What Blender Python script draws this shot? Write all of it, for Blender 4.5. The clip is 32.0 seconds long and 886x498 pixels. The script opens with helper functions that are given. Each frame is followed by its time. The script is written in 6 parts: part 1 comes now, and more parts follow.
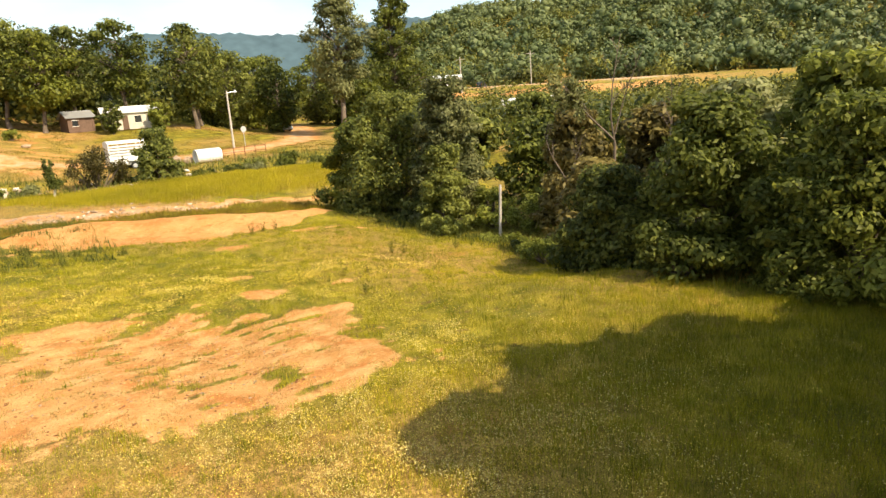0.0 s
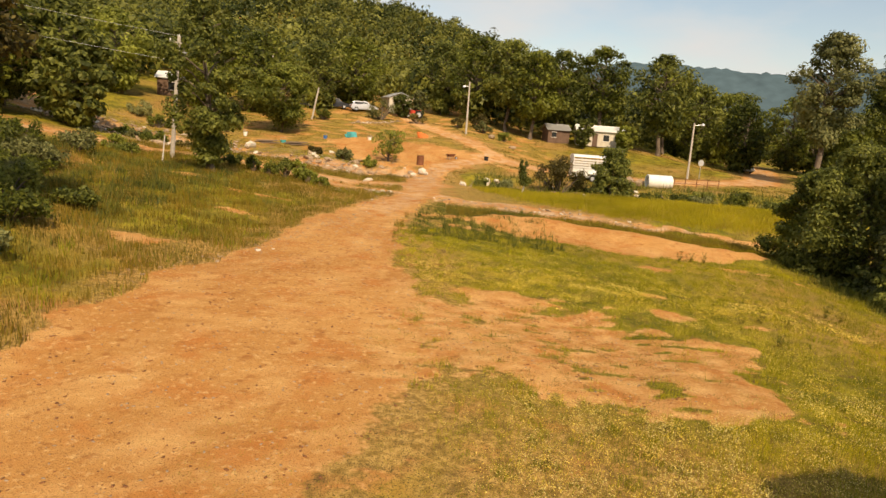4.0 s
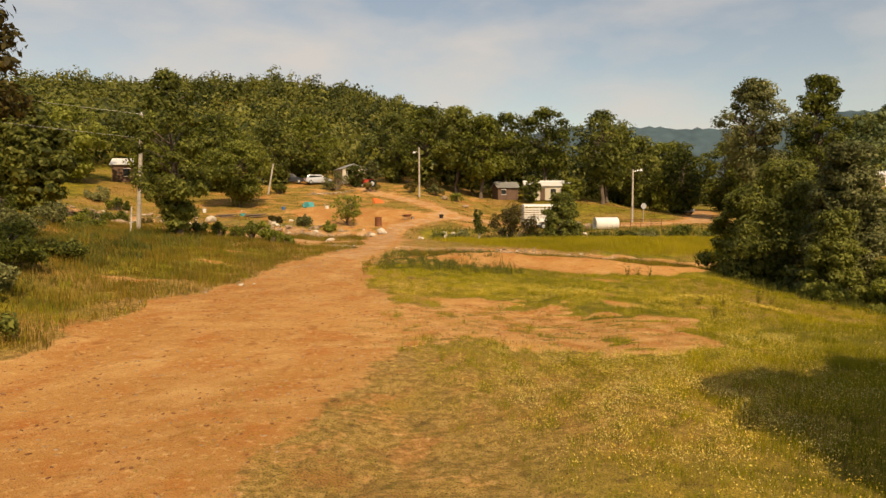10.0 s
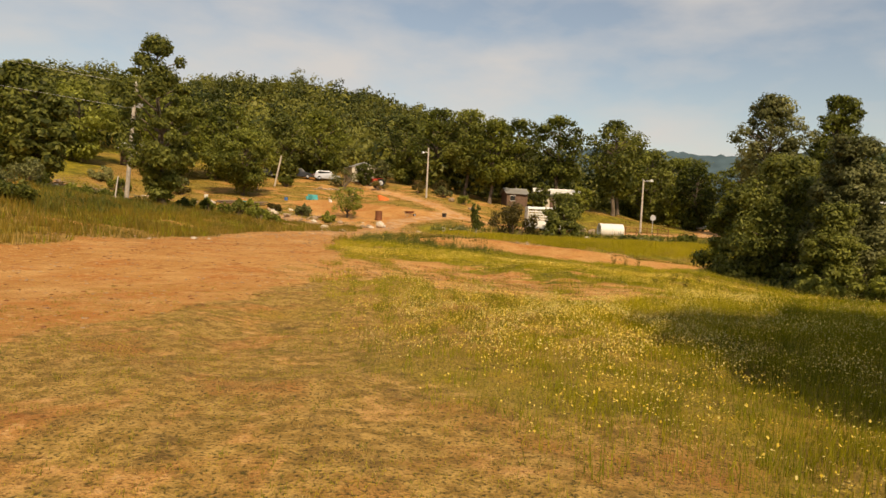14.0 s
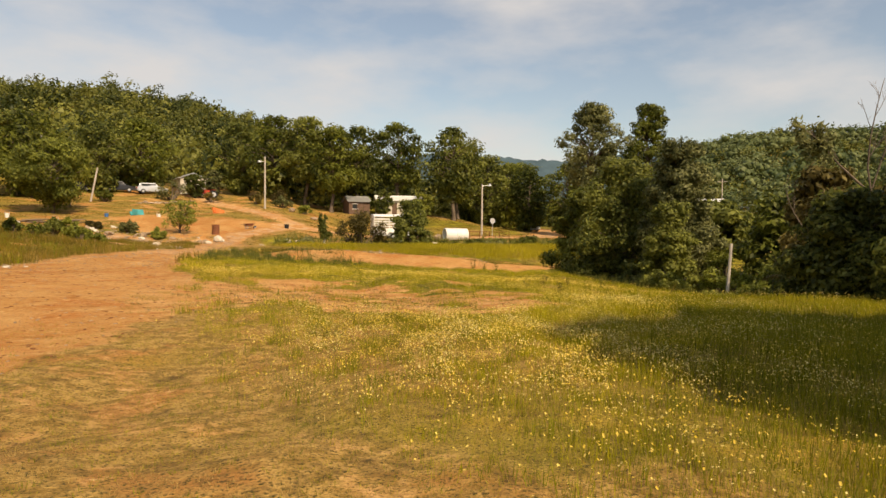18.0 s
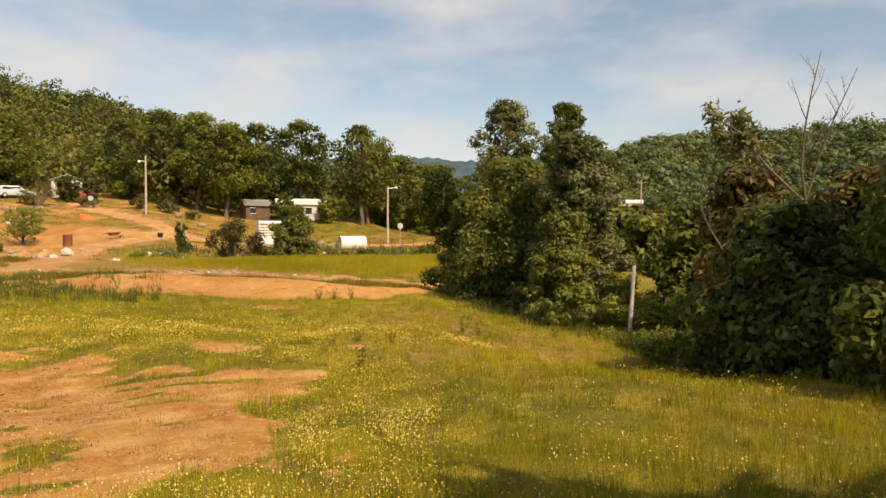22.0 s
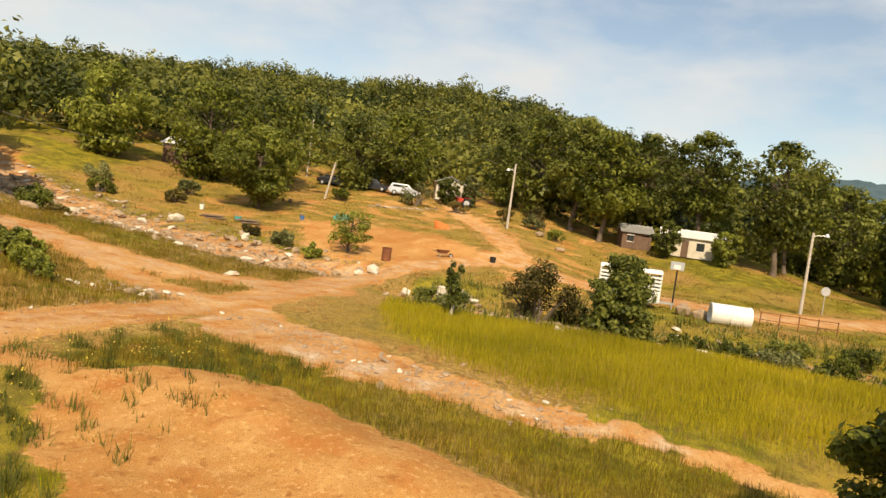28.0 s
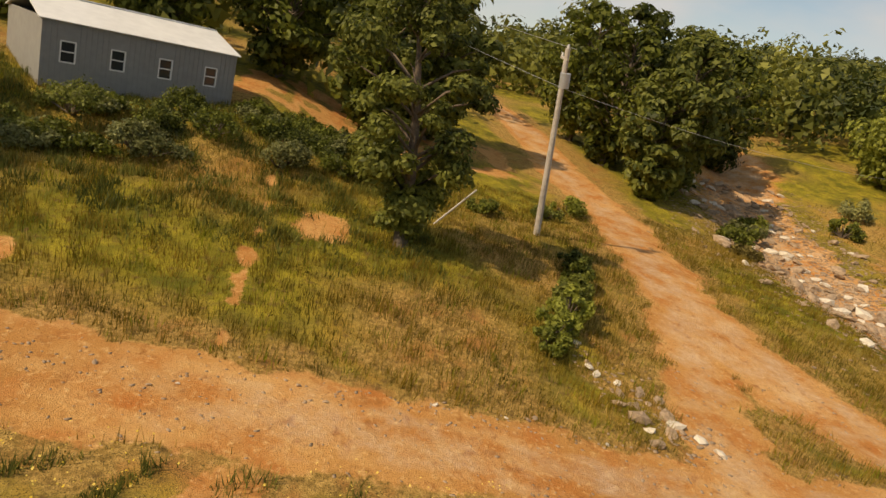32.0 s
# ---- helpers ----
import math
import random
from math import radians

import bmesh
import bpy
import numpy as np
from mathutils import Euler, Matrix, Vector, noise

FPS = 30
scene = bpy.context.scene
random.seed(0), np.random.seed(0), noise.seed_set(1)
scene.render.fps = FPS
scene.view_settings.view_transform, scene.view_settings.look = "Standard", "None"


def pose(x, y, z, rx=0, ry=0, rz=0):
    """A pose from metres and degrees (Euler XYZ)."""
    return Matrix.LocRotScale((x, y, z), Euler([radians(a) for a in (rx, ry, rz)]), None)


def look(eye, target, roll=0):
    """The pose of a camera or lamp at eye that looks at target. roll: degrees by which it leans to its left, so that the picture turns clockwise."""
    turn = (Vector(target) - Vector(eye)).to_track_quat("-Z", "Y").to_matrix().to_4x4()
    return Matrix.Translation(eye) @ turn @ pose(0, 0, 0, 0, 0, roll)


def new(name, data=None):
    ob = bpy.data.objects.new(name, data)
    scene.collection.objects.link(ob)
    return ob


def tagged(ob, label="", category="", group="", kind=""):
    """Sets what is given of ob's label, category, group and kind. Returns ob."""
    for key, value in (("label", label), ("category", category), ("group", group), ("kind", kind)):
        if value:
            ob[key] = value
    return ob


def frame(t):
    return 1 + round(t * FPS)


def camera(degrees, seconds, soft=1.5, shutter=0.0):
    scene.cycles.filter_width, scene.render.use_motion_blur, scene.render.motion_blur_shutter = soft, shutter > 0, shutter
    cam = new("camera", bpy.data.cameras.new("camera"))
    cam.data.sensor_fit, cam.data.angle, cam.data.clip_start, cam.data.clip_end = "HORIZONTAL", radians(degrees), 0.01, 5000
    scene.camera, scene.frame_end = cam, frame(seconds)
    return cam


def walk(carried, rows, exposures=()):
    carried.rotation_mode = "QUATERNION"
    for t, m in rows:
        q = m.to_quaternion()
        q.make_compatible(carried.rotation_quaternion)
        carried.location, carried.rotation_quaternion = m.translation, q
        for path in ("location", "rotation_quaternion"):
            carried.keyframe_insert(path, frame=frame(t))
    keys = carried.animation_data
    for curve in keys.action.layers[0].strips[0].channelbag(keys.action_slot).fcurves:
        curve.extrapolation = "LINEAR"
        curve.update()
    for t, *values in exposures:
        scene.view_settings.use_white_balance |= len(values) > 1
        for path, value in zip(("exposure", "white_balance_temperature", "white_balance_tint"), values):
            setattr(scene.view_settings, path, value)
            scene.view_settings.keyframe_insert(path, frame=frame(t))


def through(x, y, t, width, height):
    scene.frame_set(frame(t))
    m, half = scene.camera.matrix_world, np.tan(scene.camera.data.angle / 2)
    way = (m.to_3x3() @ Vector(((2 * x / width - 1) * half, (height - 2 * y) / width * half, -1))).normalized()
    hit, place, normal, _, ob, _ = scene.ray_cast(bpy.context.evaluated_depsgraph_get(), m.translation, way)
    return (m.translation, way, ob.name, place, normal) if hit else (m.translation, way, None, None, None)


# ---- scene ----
cam = camera(67.0, 32.0)
PATH = [
    (0, (0.831, 4.250, 5.062), (6.537, 12.162, 2.862), -4.16),
    (0.5, (0.715, 4.027, 5.058), (5.743, 12.413, 2.959), -4.78),
    (1, (0.634, 3.812, 4.936), (5.213, 12.493, 3.021), -4.27),
    (1.5, (0.578, 3.442, 4.879), (4.377, 12.482, 2.917), -2.75),
    (2, (0.692, 3.360, 4.916), (3.532, 12.762, 3.036), -0.70),
    (2.5, (0.847, 3.447, 4.927), (2.431, 13.123, 2.961), 3.27),
    (3, (0.922, 3.501, 4.967), (1.609, 13.286, 3.022), 3.72),
    (3.5, (0.846, 3.404, 4.963), (1.083, 13.225, 3.092), 3.78),
    (4, (0.652, 3.136, 4.881), (0.604, 12.978, 3.114), 4.20),
    (4.5, (0.296, 2.663, 4.777), (-0.290, 12.493, 3.041), 4.22),
    (6.5, (-1.186, -0.152, 3.940), (-0.981, 9.737, 2.470), 5.91),
    (7, (-0.945, -0.622, 3.842), (-1.145, 9.242, 2.212), 0.64),
    (7.5, (-0.657, -0.795, 3.596), (-0.683, 9.131, 2.386), -0.16),
    (8, (-0.404, -0.754, 3.500), (-0.651, 9.174, 2.331), 0.18),
    (8.5, (-0.127, -0.427, 3.384), (-0.771, 9.488, 2.257), 0.56),
    (9, (0.000, 0.000, 3.333), (-0.423, 9.948, 2.401), -0.17),
    (9.5, (0.122, 0.386, 3.260), (0.373, 10.358, 2.558), -0.17),
    (10, (0.355, 0.670, 3.231), (0.889, 10.633, 2.563), -0.25),
    (10.5, (0.768, 0.944, 3.159), (0.994, 10.923, 2.550), -0.03),
    (11, (1.262, 1.153, 3.038), (1.449, 11.134, 2.455), 0.14),
    (11.5, (1.769, 1.365, 2.840), (2.071, 11.346, 2.291), 0.26),
    (12, (2.243, 1.573, 2.570), (2.550, 11.555, 2.062), 0.46),
    (12.5, (2.626, 1.733, 2.262), (2.839, 11.720, 1.791), 0.77),
    (13, (2.800, 1.805, 1.935), (3.208, 11.784, 1.421), 1.13),
    (13.5, (2.709, 1.837, 1.624), (3.042, 11.820, 1.136), 2.68),
    (14, (2.346, 1.893, 1.423), (2.629, 11.878, 0.957), 2.89),
    (14.5, (1.840, 2.020, 1.292), (2.544, 11.986, 0.871), 2.68),
    (15, (1.405, 2.194, 1.179), (2.642, 12.110, 0.789), 2.15),
    (15.5, (1.185, 2.398, 1.069), (3.181, 12.190, 0.704), 1.31),
    (17.5, (1.300, 2.827, 1.034), (3.837, 12.496, 0.740), 0.85),
    (18, (1.486, 3.025, 1.497), (4.136, 12.663, 1.212), 0.58),
    (18.5, (1.939, 3.279, 1.853), (4.373, 12.974, 1.565), 0.67),
    (19, (2.592, 3.643, 1.970), (4.752, 13.404, 1.707), 0.95),
    (19.5, (3.354, 4.123, 1.949), (5.463, 13.894, 1.677), 1.07),
    (20, (4.111, 4.860, 1.907), (6.467, 14.575, 1.649), 0.95),
    (20.5, (4.770, 5.602, 1.941), (7.435, 15.237, 1.677), 0.77),
    (21, (5.446, 6.509, 2.063), (8.556, 16.010, 1.808), 0.43),
    (21.5, (6.098, 7.537, 2.184), (9.547, 16.919, 1.900), -0.04),
    (22, (6.761, 8.658, 2.175), (10.382, 17.976, 1.909), 0.09),
    (22.5, (7.461, 9.995, 2.118), (11.314, 19.219, 1.864), -0.02),
    (23, (8.078, 11.260, 2.107), (12.139, 20.395, 1.863), -0.15),
    (23.5, (8.775, 12.639, 2.196), (12.900, 21.746, 1.974), 0.08),
    (24, (9.423, 14.027, 2.453), (13.611, 23.105, 2.236), -0.06),
    (24.5, (9.999, 15.382, 2.779), (13.995, 24.546, 2.562), 0.39),
    (25, (10.677, 16.880, 2.947), (14.362, 26.174, 2.769), 0.89),
    (25.5, (11.307, 18.432, 3.192), (14.434, 27.928, 2.995), 1.65),
    (26, (12.044, 19.701, 3.371), (13.903, 29.524, 3.158), 3.00),
    (26.5, (12.813, 20.902, 3.741), (13.184, 30.891, 3.444), 4.70),
    (28.5, (14.070, 28.257, 5.690), (10.960, 37.738, 5.031), 8.59),
    (29, (13.737, 30.257, 5.983), (9.776, 39.406, 5.211), 9.36),
    (29.5, (13.404, 32.169, 6.159), (8.621, 40.907, 5.284), 10.16),
    (30, (12.946, 33.976, 6.375), (7.157, 42.058, 5.305), 10.85),
    (30.5, (12.487, 35.782, 6.683), (5.364, 42.663, 5.307), 11.81),
    (31, (11.971, 37.431, 7.022), (3.728, 42.822, 5.291), 12.71),
    (31.5, (10.915, 39.109, 7.297), (1.988, 43.119, 5.243), 13.15),
    (32, (9.623, 40.649, 7.610), (0.181, 42.821, 5.132), 13.37),
]
EXPOSURES = [(0.0, 0.72, 7000, 8), (1.5, 0.44, 7400, 10), (4.5, -0.04, 8050, 14), (9.0, -0.22, 8600, 15), (15.0, -0.2, 8150, 14), (20.0, 0.0, 7850, 14), (23.0, 0.05, 7650, 12), (26.0, 0.22, 7450, 9), (29.0, 0.03, 7800, 10), (32.0, -0.26, 7900, 12)]
walk(cam, [(t, look(eye, target, roll)) for t, eye, target, roll in PATH], EXPOSURES)

# ---- light ----
SUN_AZ, SUN_EL = 163.0, 43.0          # compass bearing from +y, clockwise, and height of the sun
world = bpy.data.worlds.new("world")
scene.world = world
world.use_nodes = True
wn, wl = world.node_tree.nodes, world.node_tree.links
wn.clear()
w_out = wn.new("ShaderNodeOutputWorld")
w_bg = wn.new("ShaderNodeBackground")
w_sky = wn.new("ShaderNodeTexSky")
w_sky.sky_type = "NISHITA"
w_sky.sun_disc = False
w_sky.sun_elevation, w_sky.sun_rotation = radians(SUN_EL), radians(SUN_AZ)
w_sky.air_density, w_sky.dust_density, w_sky.ozone_density = 1.15, 0.45, 2.2
w_co = wn.new("ShaderNodeTexCoord")
w_map = wn.new("ShaderNodeMapping")
w_map.inputs["Scale"].default_value = (1.0, 1.0, 2.6)
w_no = wn.new("ShaderNodeTexNoise")
w_no.inputs["Scale"].default_value, w_no.inputs["Detail"].default_value, w_no.inputs["Roughness"].default_value = 2.8, 9.0, 0.52
w_ramp = wn.new("ShaderNodeValToRGB")
w_ramp.color_ramp.elements[0].position, w_ramp.color_ramp.elements[1].position = 0.40, 0.62
w_ramp.color_ramp.elements[0].color = (0.12, 0.12, 0.12, 1)
w_mix = wn.new("ShaderNodeMixRGB")
w_mix.inputs["Color2"].default_value = (5.4, 5.75, 6.3, 1)
w_mul = wn.new("ShaderNodeMath")
w_mul.operation = "MULTIPLY"
w_mul.inputs[1].default_value = 0.86
wl.new(w_co.outputs["Generated"], w_map.inputs["Vector"])
wl.new(w_map.outputs["Vector"], w_no.inputs["Vector"])
wl.new(w_no.outputs["Fac"], w_ramp.inputs["Fac"])
wl.new(w_ramp.outputs["Color"], w_mul.inputs[0])
wl.new(w_mul.outputs[0], w_mix.inputs["Fac"])
wl.new(w_sky.outputs["Color"], w_mix.inputs["Color1"])
wl.new(w_mix.outputs["Color"], w_bg.inputs["Color"])
wl.new(w_bg.outputs["Background"], w_out.inputs["Surface"])
w_bg.inputs["Strength"].default_value = 0.13

sun_data = bpy.data.lights.new("sun", "SUN")
sun_data.energy, sun_data.angle, sun_data.color = 5.0, radians(0.55), (1.0, 0.86, 0.66)
sun = new("sun", sun_data)
sun_dir = Vector((math.sin(radians(SUN_AZ)) * math.cos(radians(SUN_EL)), math.cos(radians(SUN_AZ)) * math.cos(radians(SUN_EL)), math.sin(radians(SUN_EL))))
sun.matrix_world = look(sun_dir * 60, (0, 0, 0))


# ---- materials ----
def material(name):
    m = bpy.data.materials.new(name)
    m.use_nodes = True
    nt = m.node_tree
    bs = nt.nodes["Principled BSDF"]
    return m, nt.nodes, nt.links, bs


def plain(name, color, rough=0.7, metal=0.0, grain=12.0, vary=0.25, bump=0.15, stain=None, spec=0.35):
    """Paint, metal, wood and the like: two scales of variation in colour, and fine relief."""
    m, n, l, bs = material(name)
    co = n.new("ShaderNodeTexCoord")
    fine = n.new("ShaderNodeTexNoise")
    fine.inputs["Scale"].default_value, fine.inputs["Detail"].default_value = grain, 6
    wide = n.new("ShaderNodeTexNoise")
    wide.inputs["Scale"].default_value, wide.inputs["Detail"].default_value = grain * 0.12, 3
    for t in (fine, wide):
        l.new(co.outputs["Object"], t.inputs["Vector"])
    add = n.new("ShaderNodeMath")
    add.operation = "ADD"
    l.new(fine.outputs["Fac"], add.inputs[0])
    l.new(wide.outputs["Fac"], add.inputs[1])
    ramp = n.new("ShaderNodeMapRange")
    ramp.inputs["From Min"].default_value, ramp.inputs["From Max"].default_value = 0.7, 1.3
    l.new(add.outputs[0], ramp.inputs["Value"])
    mix = n.new("ShaderNodeMixRGB")
    lo = stain or tuple(c * (1 - vary) for c in color)
    mix.inputs["Color1"].default_value = (*lo, 1)
    mix.inputs["Color2"].default_value = (*[min(1, c * (1 + vary * 0.4)) for c in color], 1)
    l.new(ramp.outputs["Result"], mix.inputs["Fac"])
    l.new(mix.outputs["Color"], bs.inputs["Base Color"])
    bs.inputs["Roughness"].default_value, bs.inputs["Metallic"].default_value = rough, metal
    bs.inputs["Specular IOR Level"].default_value = spec
    if bump:
        b = n.new("ShaderNodeBump")
        b.inputs["Strength"].default_value, b.inputs["Distance"].default_value = bump, 0.02
        l.new(fine.outputs["Fac"], b.inputs["Height"])
        l.new(b.outputs["Normal"], bs.inputs["Normal"])
    return m


def leafy(name, dark, light, through=0.3, rough=0.55, island=0.8, tint=0.35, patch=0.16, crowns=0.0):
    """Leaves and blades: each leaf its own shade, wide patches of tone, and light that shines through."""
    m, n, l, bs = material(name)
    geo = n.new("ShaderNodeNewGeometry")
    info = n.new("ShaderNodeObjectInfo")
    co = n.new("ShaderNodeTexCoord")
    wide = n.new("ShaderNodeTexNoise")
    wide.inputs["Scale"].default_value, wide.inputs["Detail"].default_value = patch, 3
    l.new(geo.outputs["Position"], wide.inputs["Vector"])
    a = n.new("ShaderNodeMath")
    a.operation = "MULTIPLY_ADD"
    a.inputs[1].default_value = island
    l.new(geo.outputs["Random Per Island"], a.inputs[0])
    w = n.new("ShaderNodeMath")
    w.operation = "MULTIPLY_ADD"
    w.inputs[1].default_value, w.inputs[2].default_value = 1.8, -0.5 - 0.5 * island - 0.5 * tint
    l.new(wide.outputs["Fac"], w.inputs[0])
    l.new(w.outputs[0], a.inputs[2])
    t = n.new("ShaderNodeMath")
    t.operation = "MULTIPLY_ADD"
    t.inputs[1].default_value = tint
    l.new(info.outputs["Random"], t.inputs[0])
    l.new(a.outputs[0], t.inputs[2])
    if crowns:
        cell = n.new("ShaderNodeTexVoronoi")
        cell.inputs["Scale"].default_value = crowns
        l.new(geo.outputs["Position"], cell.inputs["Vector"])
        bw = n.new("ShaderNodeRGBToBW")
        l.new(cell.outputs["Color"], bw.inputs["Color"])
        more = n.new("ShaderNodeMath")
        more.operation = "MULTIPLY_ADD"
        more.inputs[1].default_value = 1.5
        l.new(bw.outputs["Val"], more.inputs[0])
        less = n.new("ShaderNodeMath")
        less.operation = "SUBTRACT"
        less.inputs[1].default_value = 0.7
        l.new(t.outputs[0], less.inputs[0])
        l.new(less.outputs[0], more.inputs[2])
        t = more
    mix = n.new("ShaderNodeMixRGB")
    mix.inputs["Color1"].default_value, mix.inputs["Color2"].default_value = (*dark, 1), (*light, 1)
    cl = n.new("ShaderNodeClamp")
    l.new(t.outputs[0], cl.inputs["Value"])
    l.new(cl.outputs["Result"], mix.inputs["Fac"])
    l.new(mix.outputs["Color"], bs.inputs["Base Color"])
    bs.inputs["Roughness"].default_value = rough
    bs.inputs["Specular IOR Level"].default_value = 0.25
    if through:
        tr = n.new("ShaderNodeBsdfTranslucent")
        l.new(mix.outputs["Color"], tr.inputs["Color"])
        sh = n.new("ShaderNodeMixShader")
        sh.inputs["Fac"].default_value = through
        out = n["Material Output"]
        l.new(bs.outputs["BSDF"], sh.inputs[1])
        l.new(tr.outputs["BSDF"], sh.inputs[2])
        l.new(sh.outputs["Shader"], out.inputs["Surface"])
    return m


M_BARK = plain("bark", (0.17, 0.13, 0.095), 0.9, grain=9, vary=0.5, bump=0.6)
M_BARK_PALE = plain("bark_pale", (0.30, 0.27, 0.23), 0.9, grain=9, vary=0.4, bump=0.5)
M_LEAF = leafy("leaf_green", (0.055, 0.072, 0.016), (0.33, 0.345, 0.072), through=0.46)
M_LEAF_DARK = leafy("leaf_dark", (0.038, 0.052, 0.009), (0.25, 0.27, 0.04), through=0.42)
M_LEAF_LIGHT = leafy("leaf_light", (0.10, 0.12, 0.022), (0.44, 0.46, 0.085), through=0.5)
M_LEAF_DRY = leafy("leaf_drying", (0.06, 0.05, 0.012), (0.33, 0.26, 0.075), through=0.38)
M_LEAF_GREY = leafy("leaf_grey", (0.075, 0.085, 0.026), (0.36, 0.36, 0.14), through=0.38)
M_FAR = leafy("leaf_far", (0.038, 0.052, 0.010), (0.235, 0.235, 0.045), through=0.25, patch=0.05, island=0.22, crowns=0.115)
# ridge leaves made paler and bluer: distance haze mixed into their colour
M_RIDGE_HAZE = leafy("leaf_ridge_haze", (0.075, 0.105, 0.035), (0.18, 0.21, 0.075), through=0.2, patch=0.03, island=0.2, crowns=0.08)
M_GRASS = leafy("grass_blade", (0.18, 0.175, 0.007), (0.55, 0.47, 0.022), through=0.24, patch=0.22, tint=0.0)
M_GRASS_TALL = leafy("grass_tall", (0.21, 0.19, 0.008), (0.54, 0.43, 0.025), through=0.24, patch=0.12, tint=0.0)
M_SLOPE = leafy("grass_slope", (0.10, 0.085, 0.010), (0.33, 0.215, 0.028), through=0.3, patch=0.35, tint=0.0)
M_STRAW = leafy("grass_straw", (0.28, 0.185, 0.05), (0.58, 0.4, 0.13), through=0.3, patch=0.2, tint=0.0)
M_WEED = leafy("weed_leaf", (0.06, 0.075, 0.014), (0.24, 0.23, 0.045), patch=0.3, tint=0.0)
M_TUFT = leafy("grass_tuft", (0.11, 0.125, 0.007), (0.33, 0.32, 0.02), through=0.24, patch=0.4, tint=0.0)
M_FLOWER = leafy("flower_yellow", (0.62, 0.43, 0.04), (0.88, 0.68, 0.18), through=0.2, patch=0.5, tint=0.0)
M_FLOWER_PALE = leafy("flower_pale", (0.62, 0.50, 0.14), (0.82, 0.70, 0.30), through=0.2, patch=0.5, tint=0.0)


# ---- mesh helpers ----
def mesh_np(name, verts, faces, mat, smooth=False):
    """One mesh out of numpy vertices (n, 3) and faces (m, 3 or 4)."""
    me = bpy.data.meshes.new(name)
    verts = np.ascontiguousarray(verts, np.float32)
    faces = np.ascontiguousarray(faces, np.int32)
    k = faces.shape[1]
    me.vertices.add(len(verts))
    me.vertices.foreach_set("co", verts.ravel())
    me.loops.add(faces.size)
    me.loops.foreach_set("vertex_index", faces.ravel())
    me.polygons.add(len(faces))
    me.polygons.foreach_set("loop_start", np.arange(0, faces.size, k, dtype=np.int32))
    if smooth:
        me.polygons.foreach_set("use_smooth", np.ones(len(faces), bool))
    me.update(calc_edges=True)
    if mat:
        me.materials.append(mat)
    return me


def smooth01(a, b, v):
    u = np.clip((v - a) / (b - a), 0, 1)
    return u * u * (3 - 2 * u)


def wave_noise(x, y, scale, seed):
    """Cheap smooth noise in -1..1 for arrays: sines in random directions."""
    r = np.random.RandomState(seed)
    v = 0
    for k in range(7):
        a, f, p = r.uniform(0, 6.28), r.uniform(0.6, 1.9) / scale, r.uniform(0, 6.28)
        v = v + np.sin((np.cos(a) * x + np.sin(a) * y) * f * 6.28 + p + 0.8 * np.sin((np.sin(a) * x - np.cos(a) * y) * f * 4 + p))
    return v / 3.2


# ---- the lie of the land ----
ROAD_Y = [-10, 0, 6, 12, 13, 14.6, 20.2, 28.4, 35.8, 42, 51, 63, 72, 78]
ROAD_L = [-60, -40, -30, -15, -11, -7.8, -7.4, -6.0, -5.9, -4.6, -3.2, -3.5, -3.2, -2.2]
ROAD_R = [-5.5, -4.2, -2.2, -1.0, -0.5, 0.2, 0.2, -1.3, -1.7, -1.4, -0.4, -0.2, 0.2, 1.0]
SPUR = [(-2.5, 52.0), (-6, 53.0), (-10, 54.6), (-14, 56.0)]
UPROAD = [(-1.0, 61.0), (-5, 58.8), (-9.5, 57.2), (-14, 56.4), (-20, 57.4), (-26, 58.9), (-34, 58.2), (-46, 58.6), (-60, 58), (-80, 50)]
LANE = [(-1.0, 74), (0.8, 79), (4.5, 84), (6.0, 89), (3.0, 97), (-1.5, 105), (-6, 113), (-9, 120)]
FARLANE = [(5, 86), (14, 84), (26, 82), (34, 88), (44, 98), (52, 116), (56, 140)]


CREEK = [(3.5, 66.5), (8, 66.6), (14, 65.4), (22, 65.6), (32, 63), (45, 59)]
GULLY = [(-5, 71.5), (-9, 70.6), (-14, 69.4), (-20, 69.6), (-27, 71.0), (-34, 73.2), (-43, 77), (-54, 83)]


def to_line(x, y, pts):
    """Distance of each place from a bent line, and how far along it the nearest place lies."""
    best, along, run = np.full(np.shape(x), 1e9), np.zeros(np.shape(x)), 0.0
    for (ax, ay), (bx, by) in zip(pts, pts[1:]):
        dx, dy = bx - ax, by - ay
        ln = math.hypot(dx, dy)
        u = np.clip(((x - ax) * dx + (y - ay) * dy) / ln**2, 0, 1)
        d = np.hypot(x - ax - u * dx, y - ay - u * dy)
        along = np.where(d < best, run + u * ln, along)
        best = np.minimum(best, d)
        run += ln
    return best, along


